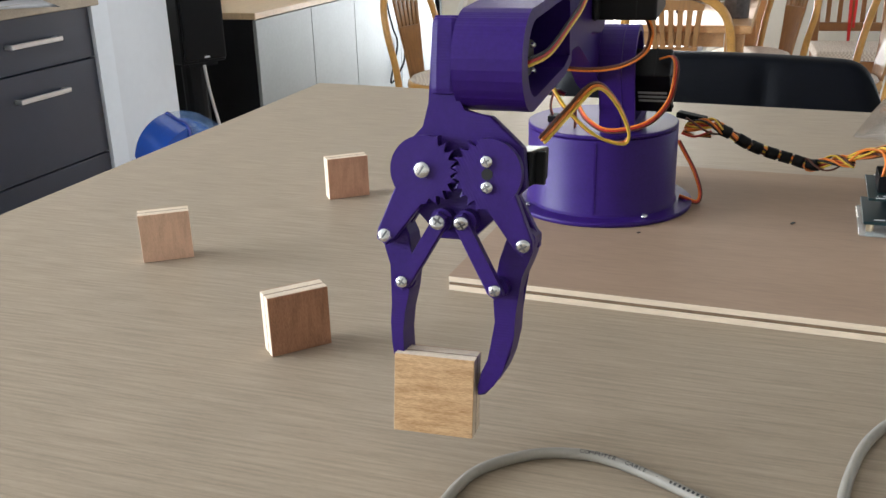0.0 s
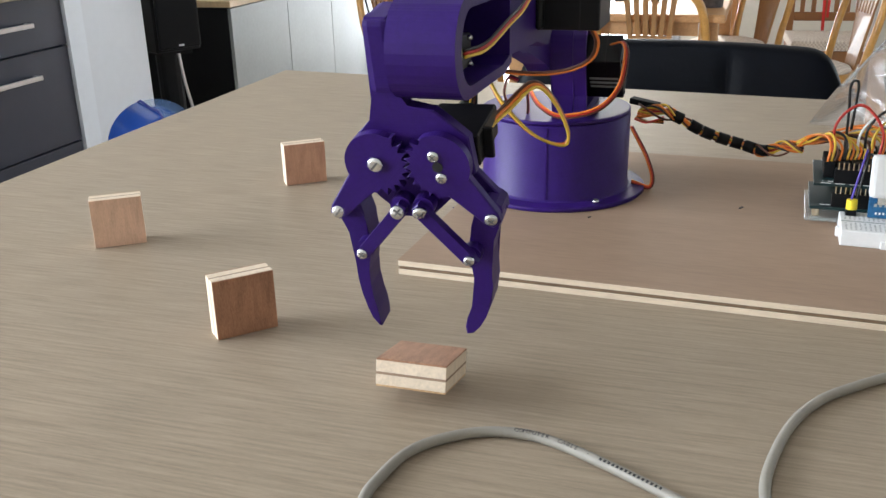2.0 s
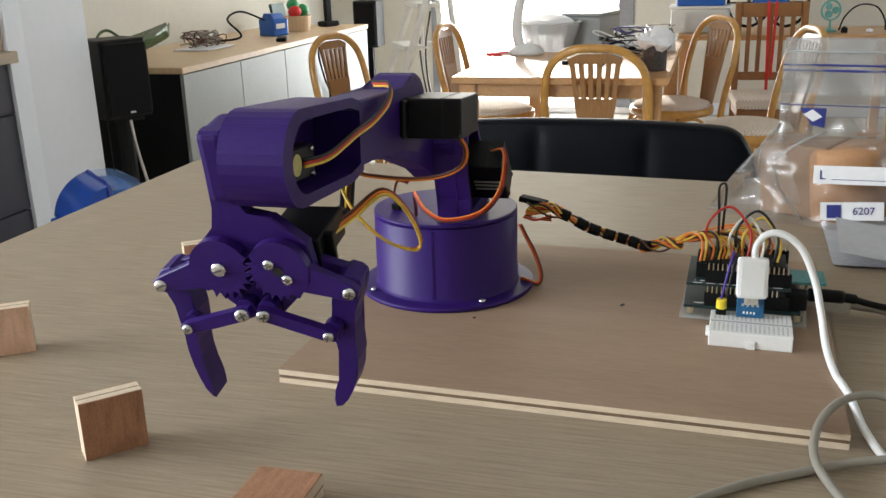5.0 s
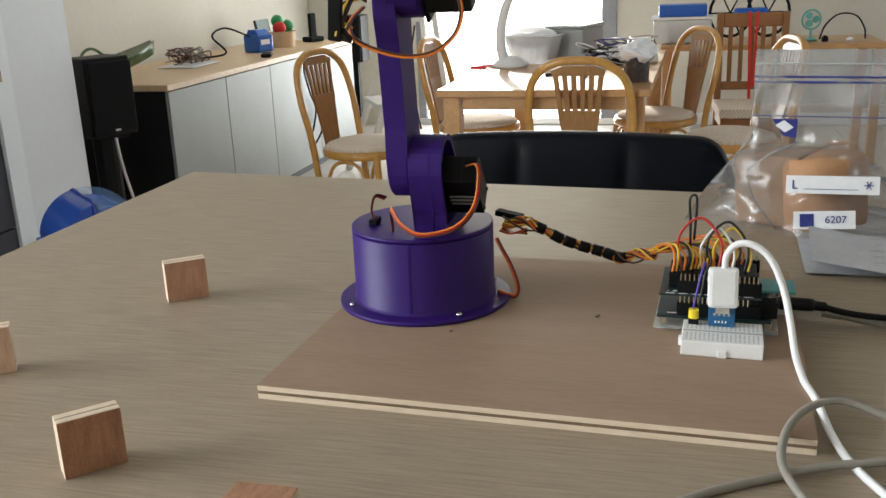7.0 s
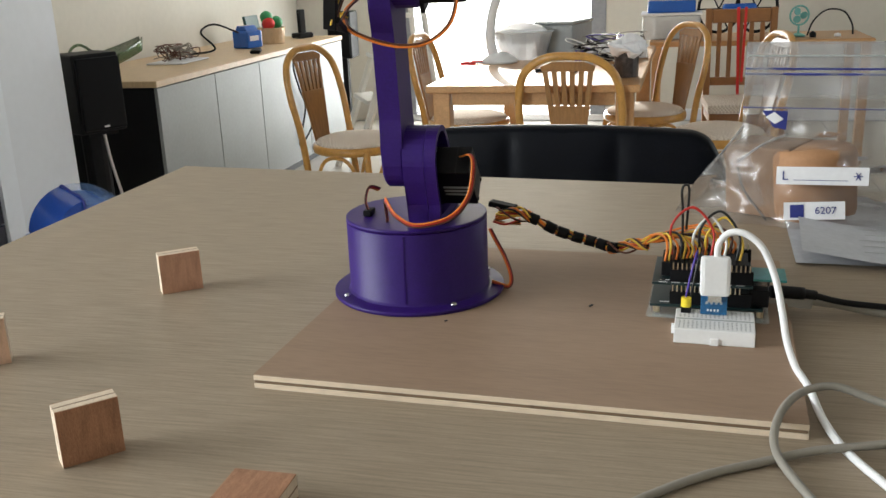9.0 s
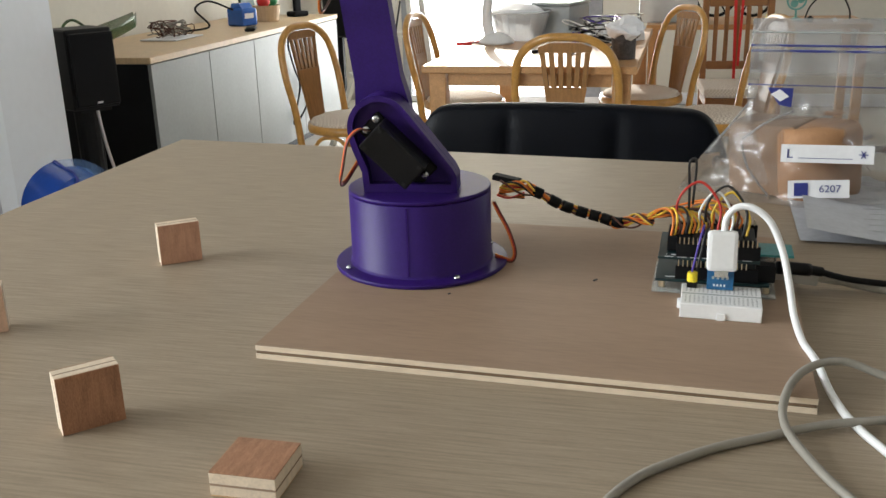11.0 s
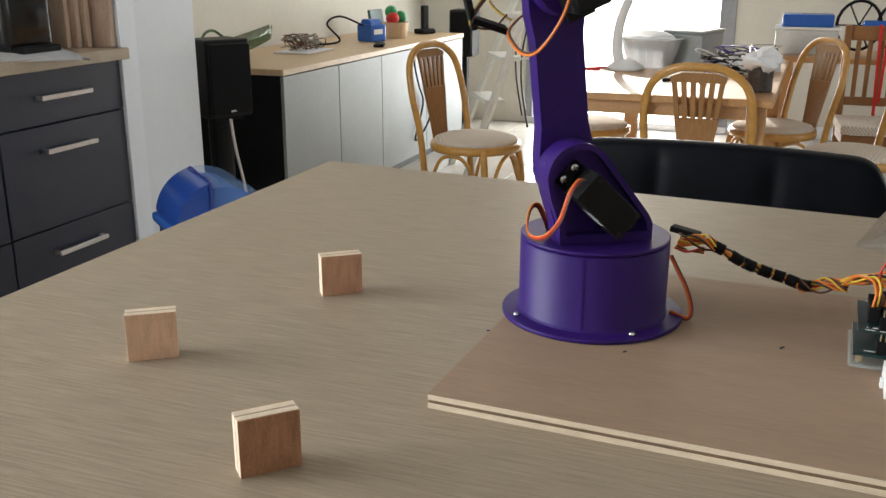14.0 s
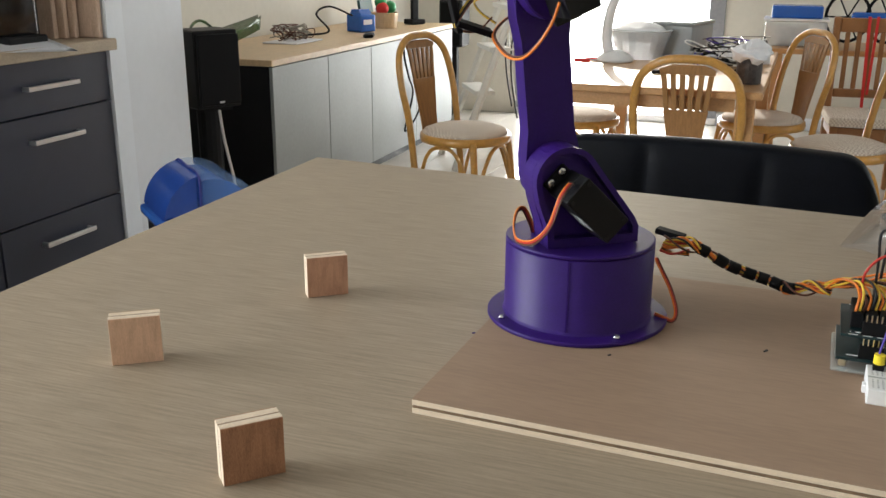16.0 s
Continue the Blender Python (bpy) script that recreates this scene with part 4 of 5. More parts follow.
part("plug", box(-0.004, 0.004, -0.013, 0.013, -0.002, 0.002, 0.0005), BLACK, upper, "black cable plug", m=pose(-0.032, -0.036, 0.095, -25, 20, 0))
part("plug", box(-0.004, 0.004, -0.013, 0.013, -0.002, 0.002, 0.0005), BLACK, upper, "black cable plug", m=pose(-0.031, -0.048, 0.106, -80, 10, 0))

# forearm, its elbow at the origin, the wrist at z = L2
fore = part("forearm", prism([(-0.0145, 0.024), (-0.0205, 0.006)] + circle(0, 0, 0.0215, 185, 355, 14) + [(0.0205, 0.006), (0.0145, 0.024), (0.0145, 0.099), (-0.0145, 0.099)], -0.0108, 0.0105, "x", 0.0012), PURPLE, arm, "purple forearm link with a hollow cup")
outline = [(-0.0145, 0.0992), (0.0145, 0.0992), (0.0175, 0.112), (0.018, L2)] + circle(0, L2, 0.018, 5, 175, 14) + [(-0.018, L2), (-0.0175, 0.112)]
inner = [(-0.0112, 0.103), (0.0112, 0.103), (0.0136, 0.115), (0.0136, L2 - 0.004)] + circle(0, L2 - 0.004, 0.0136, 5, 175, 14) + [(-0.0136, L2 - 0.004), (-0.0136, 0.115)]
part("cup_floor", prism(outline, -0.0108, -0.007, "x"), PURPLE, fore, "floor of the forearm cup")
bm = bmesh.new()
k = len(outline)
oa, ob_ = [bm.verts.new((-0.007, *p)) for p in outline], [bm.verts.new((0.0142, *p)) for p in outline]
ia, ib = [bm.verts.new((-0.007, *p)) for p in inner], [bm.verts.new((0.0142, *p)) for p in inner]
for i in range(k):
    j = (i + 1) % k
    for q in ((oa[i], oa[j], ob_[j], ob_[i]), (ia[j], ia[i], ib[i], ib[j]), (ob_[i], ob_[j], ib[j], ib[i])):
        bm.faces.new(q)
part("cup_wall", bm, PURPLE, fore, "rounded wall of the forearm cup")
ms = part("micro_servo", box(-0.0069, 0.0078, -0.0102, 0.0022, L2 - 0.027, L2 - 0.003, 0.0006), SERVO, fore, "black micro servo with a yellow label")
part("servo_flange", box(0.0, 0.0022, -0.010, 0.002, L2 - 0.0318, L2 + 0.0016, 0.0004), SERVO, fore)
part("label", cyl(0.0042, 0.0042, 0.0002, pose(0.0079, -0.004, L2 - 0.009, 0, 90, 0), 20), mat("yellow_green_sticker", (0.55, 0.5, 0.18), 0.5), ms, "round yellow-green sticker")
for s_ in (-1, 1):
    screw(ms, pose(0.0082, 0.0048 * s_ - 0.004, L2 - 0.0225, 0, 90, 0), 0.0011)
screw(fore, pose(0.0026, 0, L2 + 0.0045, 0, 90, 0), 0.0019)
ribbon([(0.0086, -0.004, L2 - 0.014), (0.0130, -0.003, L2 - 0.03), (0.0158, 0.003, L2 - 0.055), (0.0160, 0.006, L2 - 0.078), (0.0155, 0.012, 0.066), (0.012, 0.0185, 0.052), (0.0, 0.0185, 0.04)], fore, ("black", "red", "yellow"))
es = servo(fore, Matrix.Translation((0.0106, 0.0, 0.004)), 0.041, 0.0205, 0.030, "black elbow servo")
part("servo_flange", box(0.0106, 0.0135, -0.0095, 0.0095, -0.0235, 0.0315, 0.001), SERVO, fore)
part("servo_groove", box(0.0305, 0.0312, -0.0104, 0.0104, -0.0167, 0.0247), DARK, fore)
# gripper lead, a slack loop between the gripper servo and the forearm
ribbon([(0.013, -0.034, 0.150), (0.015, -0.032, 0.144), (0.019, -0.028, 0.129), (0.027, -0.021, 0.114), (0.034, -0.03, 0.104), (0.039, -0.044, 0.099), (0.036, -0.049, 0.099), (0.026, -0.043, 0.109), (0.015, -0.031, 0.114), (0.007, -0.021, 0.109), (0.001, -0.0155, 0.096)], fore, ("brown", "orange", "yellow"), 0.0007)

# gripper, the wrist at the origin, hanging down
GX, GZ = -0.01105, -0.0391
grip = part("gripper_body", prism([(-0.0225, 0.012), (-0.0215, 0.0145), (-0.0135, 0.0145), (-0.0125, 0.012), (-0.0125, -0.014), (-0.010, -0.0185), (0.0, -0.0195), (0.012, -0.030), (0.0135, -0.044),
                                   (0.002, -0.056), (-0.006, -0.064), (-0.017, -0.064), (-0.025, -0.056), (-0.0365, -0.044), (-0.034, -0.033), (-0.0245, -0.0245), (-0.0225, -0.016)][::-1], -0.010, -0.0045, "y", 0.0006), PURPLE, arm, "purple gripper plate")
part("wrist_arm", box(-0.0225, -0.0125, -0.0115, 0.010, -0.013, 0.0142, 0.0025, 2), PURPLE, grip)
part("micro_servo", box(-0.006, 0.017, -0.0044, 0.024, -0.047, -0.0345, 0.0006), SERVO, grip, "black micro servo behind the gear", m=pose(-0.003, 0, 0.003))
part("servo_flange", box(-0.0125, 0.0175, 0.002, 0.0045, -0.0438, -0.0318, 0.0004), SERVO, grip)


def gear(side, name):
    """A toothed disc with its crank arm pointing away from the middle; the axle at the origin."""
    pts = []
    for i in range(66):
        a = 360 * i / 66
        d = a if side < 0 else (180 - a) % 360
        toothed = d > 222 or d < 8
        r_ = (0.0135 if i % 3 == 1 else 0.0100 if i % 3 == 2 else 0.0106) if toothed else 0.0122
        pts.append((r_ * math.cos(radians(a)), r_ * math.sin(radians(a))))
    g = part(name, prism(pts[::-1], -0.0152, -0.0112, "y", 0.0003), PURPLE, arm, "toothed purple gripper gear with crank")
    part("crank", prism([(side * x, z) for x, z in ((0.008, 0.006), (0.028, 0.0036), (0.0312, 0.002), (0.0312, -0.002), (0.028, -0.0036), (0.008, -0.0065))], -0.0150, -0.0108, "y", 0.0005), PURPLE, g)
    part("crank", prism([(side * x, z) for x, z in ((0.0, 0.004), (0.028, 0.0036), (0.0312, 0.002), (0.0312, -0.002), (0.028, -0.0036), (0.0, -0.004))], -0.0040, 0.0, "y", 0.0005), PURPLE, g, "rear crank arm")
    if side < 0:
        screw(g, pose(0, -0.0158, 0, 90, 0, 0), 0.0031, slot="line")
    else:
        screw(g, pose(-0.0038, -0.0155, 0.0018, 90, 0, 0), 0.0023)
        screw(g, pose(0.0042, -0.0155, -0.0022, 90, 0, 0), 0.0023)
        part("hub_hole", cyl(0.0021, 0.0021, 0.0004, pose(0.0002, -0.0151, -0.0001, 90, 0, 0), 8), DARK, g)
    screw(g, pose(side * 0.028, -0.0153, 0, 90, 0, 20), 0.0026, slot="line" if side < 0 else "cross")
    return g


def link(side):
    k_ = part("link_bar", prism([(0, 0.0022), (side * 0.026, 0.0022), (side * 0.029, 0.0018), (side * 0.029, -0.0018), (side * 0.026, -0.0032), (0, -0.0032), (-side * 0.003, -0.0018), (-side * 0.003, 0.0018)][::side], -0.0190, -0.0152, "y", 0.0005), PURPLE, arm, "slim purple link bar")
    part("spacer", cyl(0.0042, 0.0042, 0.011, pose(0, -0.0042, 0, 90, 0, 0), 20), PURPLE, k_)
    part("spacer", cyl(0.0038, 0.0038, 0.004, pose(side * 0.026, -0.0112, 0, 90, 0, 0), 20), PURPLE, k_)
    screw(k_, pose(0, -0.0195, 0, 90, 0, 30), 0.0028)
    screw(k_, pose(side * 0.026, -0.0195, 0, 90, 0, 10), 0.0022)
    return k_


def finger(side):
    pts = [(-3.2, 0.5), (-1, -5), (2.2, -11), (4.2, -17), (4.6, -24), (4.6, -31), (5.4, -38), (7.0, -44), (9.2, -49), (11.6, -52.5), (14.0, -53), (14.6, -50), (14.2, -45.5), (12.6, -40), (11.6, -34), (11.6, -27), (12.4, -20), (12.2, -13.5), (10, -6), (7.6, 0), (5.5, 4.2), (2.5, 5.6), (-1, 4.6), (-3, 2.8)]
    k_ = -0.44 if side < 0 else 0.12
    pts = [(x * (1 + k_ * min(1.0, max(0.0, -z) / 50)) - 2.2 * math.sin(math.pi * min(1.0, max(0.0, -z) / 53)), z) for x, z in pts]
    return part("finger", prism([(-side * x / 1000, z * (1.09 if z < 0 else 1) / 1000) for x, z in pts][::side], -0.0108, 0.0012, "y", 0.0007), PURPLE, arm, "curved purple gripper finger")


gear_l, gear_r, link_l, link_r, finger_l, finger_r = gear(-1, "gear"), gear(1, "gear"), link(-1), link(1), finger(-1), finger(1)


# ---- wooden blocks ----
def block(m, veneers, label):
    """30 mm square, 12 mm thick, standing; faces to -y and +y."""
    b = empty("wooden_block", label, "block", m, "wooden blocks")
    h = 0.0152
    for y0, y1, mm, nm in ((-0.006, -0.0052, veneers[0], "face"), (-0.0052, -0.0008, PLY_LIGHT, "ply"), (-0.0008, 0.0003, PLYFACE, "ply"), (0.0003, 0.0052, PLY_LIGHT, "ply"), (0.0052, 0.006, veneers[1], "face")):
        d = 0.0 if nm == "ply" else 0.0001
        part(nm, box(-h + d, h - d, y0, y1, -h + d, h - d, 0.00012), mm, b)
    return b


block(pose(-0.130, 0.153, 0.0152, 0, 0, 38), (BLOCK_PINK, BLOCK_PINK), "pinkish square plywood block standing on edge beside the arm")
block(pose(-0.050, -0.088, 0.0152, 0, 0, 46), (BLOCK_RED, BLOCK_RED), "reddish brown square plywood block standing on edge")
block(pose(-0.1865, 0.0045, 0.0152, 0, 0, 35), (BLOCK_PALE, BLOCK_OAK), "pale oak square plywood block standing on edge near the table edge")
held = block(pose(0.054, -0.122, 0.006), (BLOCK_OAK, BLOCK_RED), "yellow oak square plywood block dropped by the gripper")

# ---- circuit boards ----
mc = empty("controller_stack", "stacked dark green microcontroller boards with pin headers", "circuit board", pose(0.2205, 0.118, BT, 0, 0, -2.5))
part("case_plate", box(-0.002, 0.073, -0.002, 0.056, 0.001, 0.0032, 0.0006), ACRYLIC, mc, "clear acrylic base plate")
for x in (0.004, 0.067):
    for y in (0.004, 0.05):
        part("spacer", cyl(0.0025, 0.0025, 0.0009, pose(x, y, 0.0), 10), ACRYLIC, mc)
        part("spacer", cyl(0.0022, 0.0022, 0.0046, pose(x, y, 0.0033), 10), GOLD, mc)
lower = part("main_board", box(0, 0.0686, 0, 0.0534, 0.008, 0.0097, 0.0002), PCB, mc)
upper_b = part("sensor_shield", box(0.001, 0.062, 0.0, 0.0534, 0.0228, 0.0244, 0.0002), PCB, mc)
for z, pb, n_ in ((0.0098, lower, 16), (0.0245, upper_b, 18)):
    for y in (0.0025, 0.0505):
        part("pin_header", box(0.012, 0.062, y - 0.0012, y + 0.0012, z, z + 0.0085, 0.0002), BLACK, pb)
        for k_ in range(n_):
            part("pin", box(0.0135 + 0.0027 * k_, 0.0142 + 0.0027 * k_, y - 0.0018, y - 0.00125, z + 0.0086, z + 0.0128), GOLD, pb)
        part("silk_bar", box(0.006, 0.06, y + 0.0018, y + 0.003, z - 0.00005, z + 0.00015), WHITE_PLASTIC, pb)
for k_ in range(7):
    part("silk_mark", box(0.005 + 0.0078 * k_, 0.0105 + 0.0078 * k_, 0.0002, 0.0011, 0.02441, 0.0246), WHITE_PLASTIC, upper_b)
    part("solder_pad", box(0.0065 + 0.0078 * k_, 0.009 + 0.0078 * k_, 0.0042, 0.0062, 0.02441, 0.0247), STEEL, upper_b)
    part("connector_block", box(0.006 + 0.0078 * k_, 0.0125 + 0.0078 * k_, 0.012, 0.04, 0.0246, 0.034, 0.0004), BLACK, upper_b)
part("chip", box(0.022, 0.05, 0.018, 0.026, 0.0098, 0.013, 0.0004), BLACK, lower)
part("usb_socket", box(0.060, 0.074, 0.034, 0.046, 0.0099, 0.0207, 0.0006), STEEL, lower, "steel USB socket")
part("power_socket", box(0.060, 0.072, 0.004, 0.0135, 0.0099, 0.0207, 0.0006), BLACK, lower, "black power socket")
part("relay_board", box(0.062, 0.082, 0.006, 0.03, 0.026, 0.0275, 0.0002), mat("teal_module_board", (0.03, 0.2, 0.2), 0.3, vary=0.3, scale=400), mc, "small teal module sticking out")
random.seed(12)
for k_ in range(20):
    c = ("orange", "yellow", "brown", "orange", "black", "yellow", "orange", "yellow")[k_ % 8]
    x1, y1 = 0.008 + 0.0022 * k_, 0.014 + 0.0012 * k_
    hgt = 0.042 + random.uniform(0, 0.008)
    part("jumper_wire", tube([(-0.010, 0.0595 + 0.001 * (k_ % 5), 0.030 + 0.001 * (k_ % 4)), (-0.003 + 0.2 * x1, 0.052, 0.036 + random.uniform(0, 0.006)), (x1 * 0.75, y1 + 0.016, hgt), (x1 + 0.001, y1 + 0.004, hgt - 0.003), (x1, y1, 0.034)], 0.0008, 6, 6), WIRE[c], mc, c + " wire", smooth=True)
for k_, (c, x0, x1, h_) in enumerate((("red", 0.012, 0.036, 0.066), ("black", 0.03, 0.052, 0.064), ("white", 0.026, 0.044, 0.060), ("yellow", 0.034, 0.054, 0.060))):
    part("jumper_wire", tube([(x0, 0.03, 0.03), (x0 - 0.001, 0.028, h_ - 0.012), ((x0 + x1) / 2, 0.03, h_), (x1 + 0.001, 0.026, h_ - 0.014), (x1, 0.022, 0.033)], 0.0009, 6, 6), WIRE[c], mc, c + " wire", smooth=True)
part("jumper_wire", tube([(0.028, 0.014, 0.036), (0.028, 0.0, 0.046), (0.025, -0.007, 0.034), (0.021, -0.0085, 0.010)], 0.0007, 6, 6), WIRE["purple"], mc, "violet wire", smooth=True)
part("jumper_wire", tube([(0.034, 0.012, 0.036), (0.030, 0.002, 0.043), (0.027, -0.004, 0.030), (0.024, -0.0085, 0.010)], 0.0007, 6, 6), WIRE["black"], mc, "black wire", smooth=True)
part("header_lead", tube([(0.018, 0.034, 0.034), (0.0175, 0.034, 0.06), (0.0165, 0.033, 0.076), (0.0188, 0.033, 0.080), (0.021, 0.033, 0.076), (0.0200, 0.034, 0.05)], 0.0009, 6, 6), WIRE["black"], mc, "upright black lead", smooth=True)

bb = empty("breadboard", "small white breadboard with a yellow button and blue module", "breadboard", pose(0.2355, 0.0785, BT, 0, 0, -2.5))
part("body", box(0, 0.0465, 0, 0.035, 0.0, 0.0092, 0.0005), WHITE_PLASTIC, bb)
part("tab", box(-0.002, -0.0001, 0.012, 0.017, 0.001, 0.006, 0.0003), WHITE_PLASTIC, bb)
part("tab", box(0.021, 0.026, -0.0012, -0.0001, 0.0, 0.0045, 0.0003), WHITE_PLASTIC, bb)
part("groove", box(0.0005, 0.046, 0.0166, 0.0184, 0.00905, 0.00925), GREYBOX, bb)
hm = bpy.data.meshes.new("contact_hole")
bm = box(-0.0005, 0.0005, -0.0005, 0.0005, 0, 0.0001)
bm.to_mesh(hm)
bm.free()
hm.materials.append(HOLE)
for i in range(17):
    for j in range(10):
        o = new("contact_hole", hm)
        o.parent, o.matrix_basis = bb, pose(0.003 + i * 0.00254, 0.0035 + j * 0.00254 + (0.0052 if j > 4 else 0), 0.00922)
bt = part("push_button", box(0.003, 0.009, 0.0265, 0.0325, 0.0093, 0.0128, 0.0004), BLACK, bb)
part("button_cap", cyl(0.0032, 0.003, 0.0055, pose(0.006, 0.0295, 0.0129), 20), YELLOW, bt, "yellow button cap")
md = part("blue_module", box(-0.0078, 0.0078, -0.0008, 0.0008, 0.0, 0.016, 0.0002), PCB_BLUE, bb, "upright blue breakout board", m=pose(0.0225, 0.0262, 0.0096, -10, 0, 0))
for x in (-0.0058, 0.0058):
    part("solder_hole", cyl(0.0012, 0.0012, 0.0003, pose(x, -0.0008, 0.0130, 90, 0, 0), 12), STEEL, md)
for k_ in range(4):
    part("silk_bar", box(-0.004 + 0.002 * k_, -0.003 + 0.002 * k_, -0.00105, -0.00085, 0.002, 0.0034), WHITE_PLASTIC, md)
    part("chip", box(-0.005 + 0.0028 * k_, -0.0035 + 0.0028 * k_, -0.0014, -0.00085, 0.0065, 0.0082), GREYBOX, md)

us = empty("usb_lead", "white USB plug and cable looping across the board", "cable", pose(0, 0, 0))
part("plug", box(-0.0088, 0.0088, -0.0042, 0.0042, 0.0, 0.0245, 0.0024, 2), WHITE_PLASTIC, us, m=pose(0.2592, 0.1015, BT + 0.0225, -10, 0, 2))
part("plug_tip", box(-0.004, 0.004, -0.0012, 0.0012, 0, 0.004), STEEL, us, m=pose(0.2592, 0.1015, BT + 0.0185, -10, 0, 2))
part("cable", tube([(0.2597, 0.1055, 0.0535), (0.2605, 0.1065, 0.063), (0.266, 0.106, 0.070), (0.275, 0.104, 0.0705), (0.285, 0.101, 0.063), (0.2925, 0.096, 0.047), (0.2965, 0.086, 0.03), (0.2985, 0.07, 0.0165), (0.301, 0.05, 0.0106), (0.303, 0.036, 0.0106), (0.3055, 0.022, 0.0095), (0.309, 0.0, 0.0045), (0.315, -0.025, 0.0024), (0.326, -0.052, 0.0022), (0.345, -0.09, 0.0022), (0.37, -0.14, 0.0022)], 0.0021, 10, 8), WHITE_PLASTIC, us, smooth=True)

loom = empty("servo_loom", "bundle of orange and yellow servo leads bound with black tape", "cable", pose(-0.004, 0, 0))
run = [(0.114, 0.186, 0.057), (0.1288, 0.187, 0.057), (0.1415, 0.19, 0.052), (0.1552, 0.193, 0.044), (0.169, 0.197, 0.038), (0.1837, 0.198, 0.034), (0.1975, 0.192, 0.032), (0.2102, 0.186, 0.036), (0.222, 0.179, 0.04)]
centre = spline(run, 8)
random.seed(5)
for k_ in range(13):
    c = ("orange", "yellow", "brown", "black", "orange", "red", "yellow")[k_ % 7]
    ph_, rr = random.uniform(0, 6.28), random.uniform(0.0006, 0.0030)
    line = []
    for i, p in enumerate(centre):
        spread = 1.0 if 14 < i < 46 else 1.7
        a = ph_ + i * 0.28
        line.append(p + Vector((0.2 * math.cos(a), math.cos(a), math.sin(a))) * rr * spread)
    part("lead", add_tube(bmesh.new(), line, 0.00075, 6), WIRE[c], loom, c + " lead", smooth=True)
for i in (13, 20, 25, 31, 36, 41, 46):
    seg = centre[i:i + 5]
    part("tape", add_tube(bmesh.new(), seg, 0.0040, 12), BLACK, loom, "black tape band", smooth=True)
part("plug", box(-0.012, 0.008, -0.004, 0.004, -0.002, 0.002, 0.0005), BLACK, loom, "black connector row", m=pose(0.119, 0.194, 0.0605, 0, 8, -12))
for k_ in range(5):
    part("lead", tube([(0.112, 0.182 + 0.002 * k_, 0.052), (0.12, 0.186 + 0.001 * k_, 0.049), (0.131, 0.187, 0.053 - 0.001 * k_)], 0.0008, 6, 6), WIRE[("red", "orange", "black", "orange", "brown")[k_]], loom)
bl = empty("base_lead", "orange servo lead curling out of the base drum", "cable", pose(-0.0055, 0, 0))
ribbon([(0.112, 0.177, 0.048), (0.1165, 0.172, 0.042), (0.124, 0.168, 0.030), (0.129, 0.164, 0.017), (0.1275, 0.161, 0.0105), (0.12, 0.160, 0.0125), (0.1155, 0.161, 0.0135)], bl, ("brown", "red", "orange"), 0.0006)

gc = empty("computer_cable", "grey computer cable lying in loops over the table", "cable", pose(0, 0, 0))
CABLE = [(0.10, -0.33), (0.075, -0.27), (0.061, -0.212), (0.061, -0.19), (0.067, -0.17), (0.083, -0.155), (0.1, -0.1495), (0.116, -0.1515), (0.138, -0.1615), (0.169, -0.179), (0.2, -0.2), (0.24, -0.235), (0.30, -0.28), (0.38, -0.33)]
cable_line = spline([(x, y, 0.0022) for x, y in CABLE], 10)
part("cable", add_tube(bmesh.new(), cable_line, 0.0021, 12), WIRE["grey"], gc, smooth=True)
LOOP = [(0.26, -0.38, 0.0022), (0.215, -0.26, 0.0022), (0.197, -0.2, 0.0022), (0.194, -0.17, 0.0022), (0.1955, -0.148, 0.0022), (0.204, -0.116, 0.0022), (0.216, -0.093, 0.0022), (0.231, -0.077, 0.0022), (0.251, -0.06, 0.0022), (0.272, -0.047, 0.0022),
        (0.301, -0.033, 0.004), (0.333, -0.024, 0.0055), (0.36, -0.012, 0.006), (0.368, 0.004, 0.006), (0.353, 0.008, 0.0075), (0.335, 0.013, 0.0105), (0.316, 0.016, 0.0155), (0.299, 0.008, 0.0145), (0.287, -0.012, 0.0118), (0.2825, -0.036, 0.0062), (0.290, -0.062, 0.003), (0.305, -0.095, 0.0022), (0.34, -0.15, 0.0022), (0.40, -0.22, 0.0022)]
part("cable", tube(LOOP, 0.0021, 12, 8), WIRE["grey"], gc, smooth=True)


def cable_words(words, s0, size, step):
    """Letters laid one after another along the cable's crown."""
    length, pos = 0.0, [0.0]
    for a, b in zip(cable_line, cable_line[1:]):
        length += (b - a).length
        pos.append(length)
    s = s0
    for chr_ in words:
        if chr_ != " ":
            i = min(range(len(pos)), key=lambda q: abs(pos[q] - s))
            d = (cable_line[i + 1] - cable_line[i - 1]).normalized()
            p = cable_line[i] + Vector((0, 0, 0.00195)) + Vector((d.y, -d.x, 0)) * 0.0008 + d * (s - pos[i])
            m_ = Matrix.Translation(p) @ pose(0, 0, 0, 0, 0, math.degrees(math.atan2(d.y, d.x))) @ pose(0, 0, 0, 18, 0, 0)
            if chr_ == "|":
                part("print_bar", box(-0.0005, 0.0005, -0.0006, 0.0006, 0, 0.00005), INK, gc, m=m_)
            else:
                text_mesh("lettering", chr_, size, INK, gc, m_)
        s += step


near = min(range(len(cable_line)), key=lambda q: (cable_line[q] - Vector((0.1, -0.1495, 0.0022))).length)
start = sum((cable_line[i + 1] - cable_line[i]).length for i in range(near))
cable_words("COMPUTER  CABLE  -  |||||||||||||||", start + 0.002, 0.0026, 0.00185)

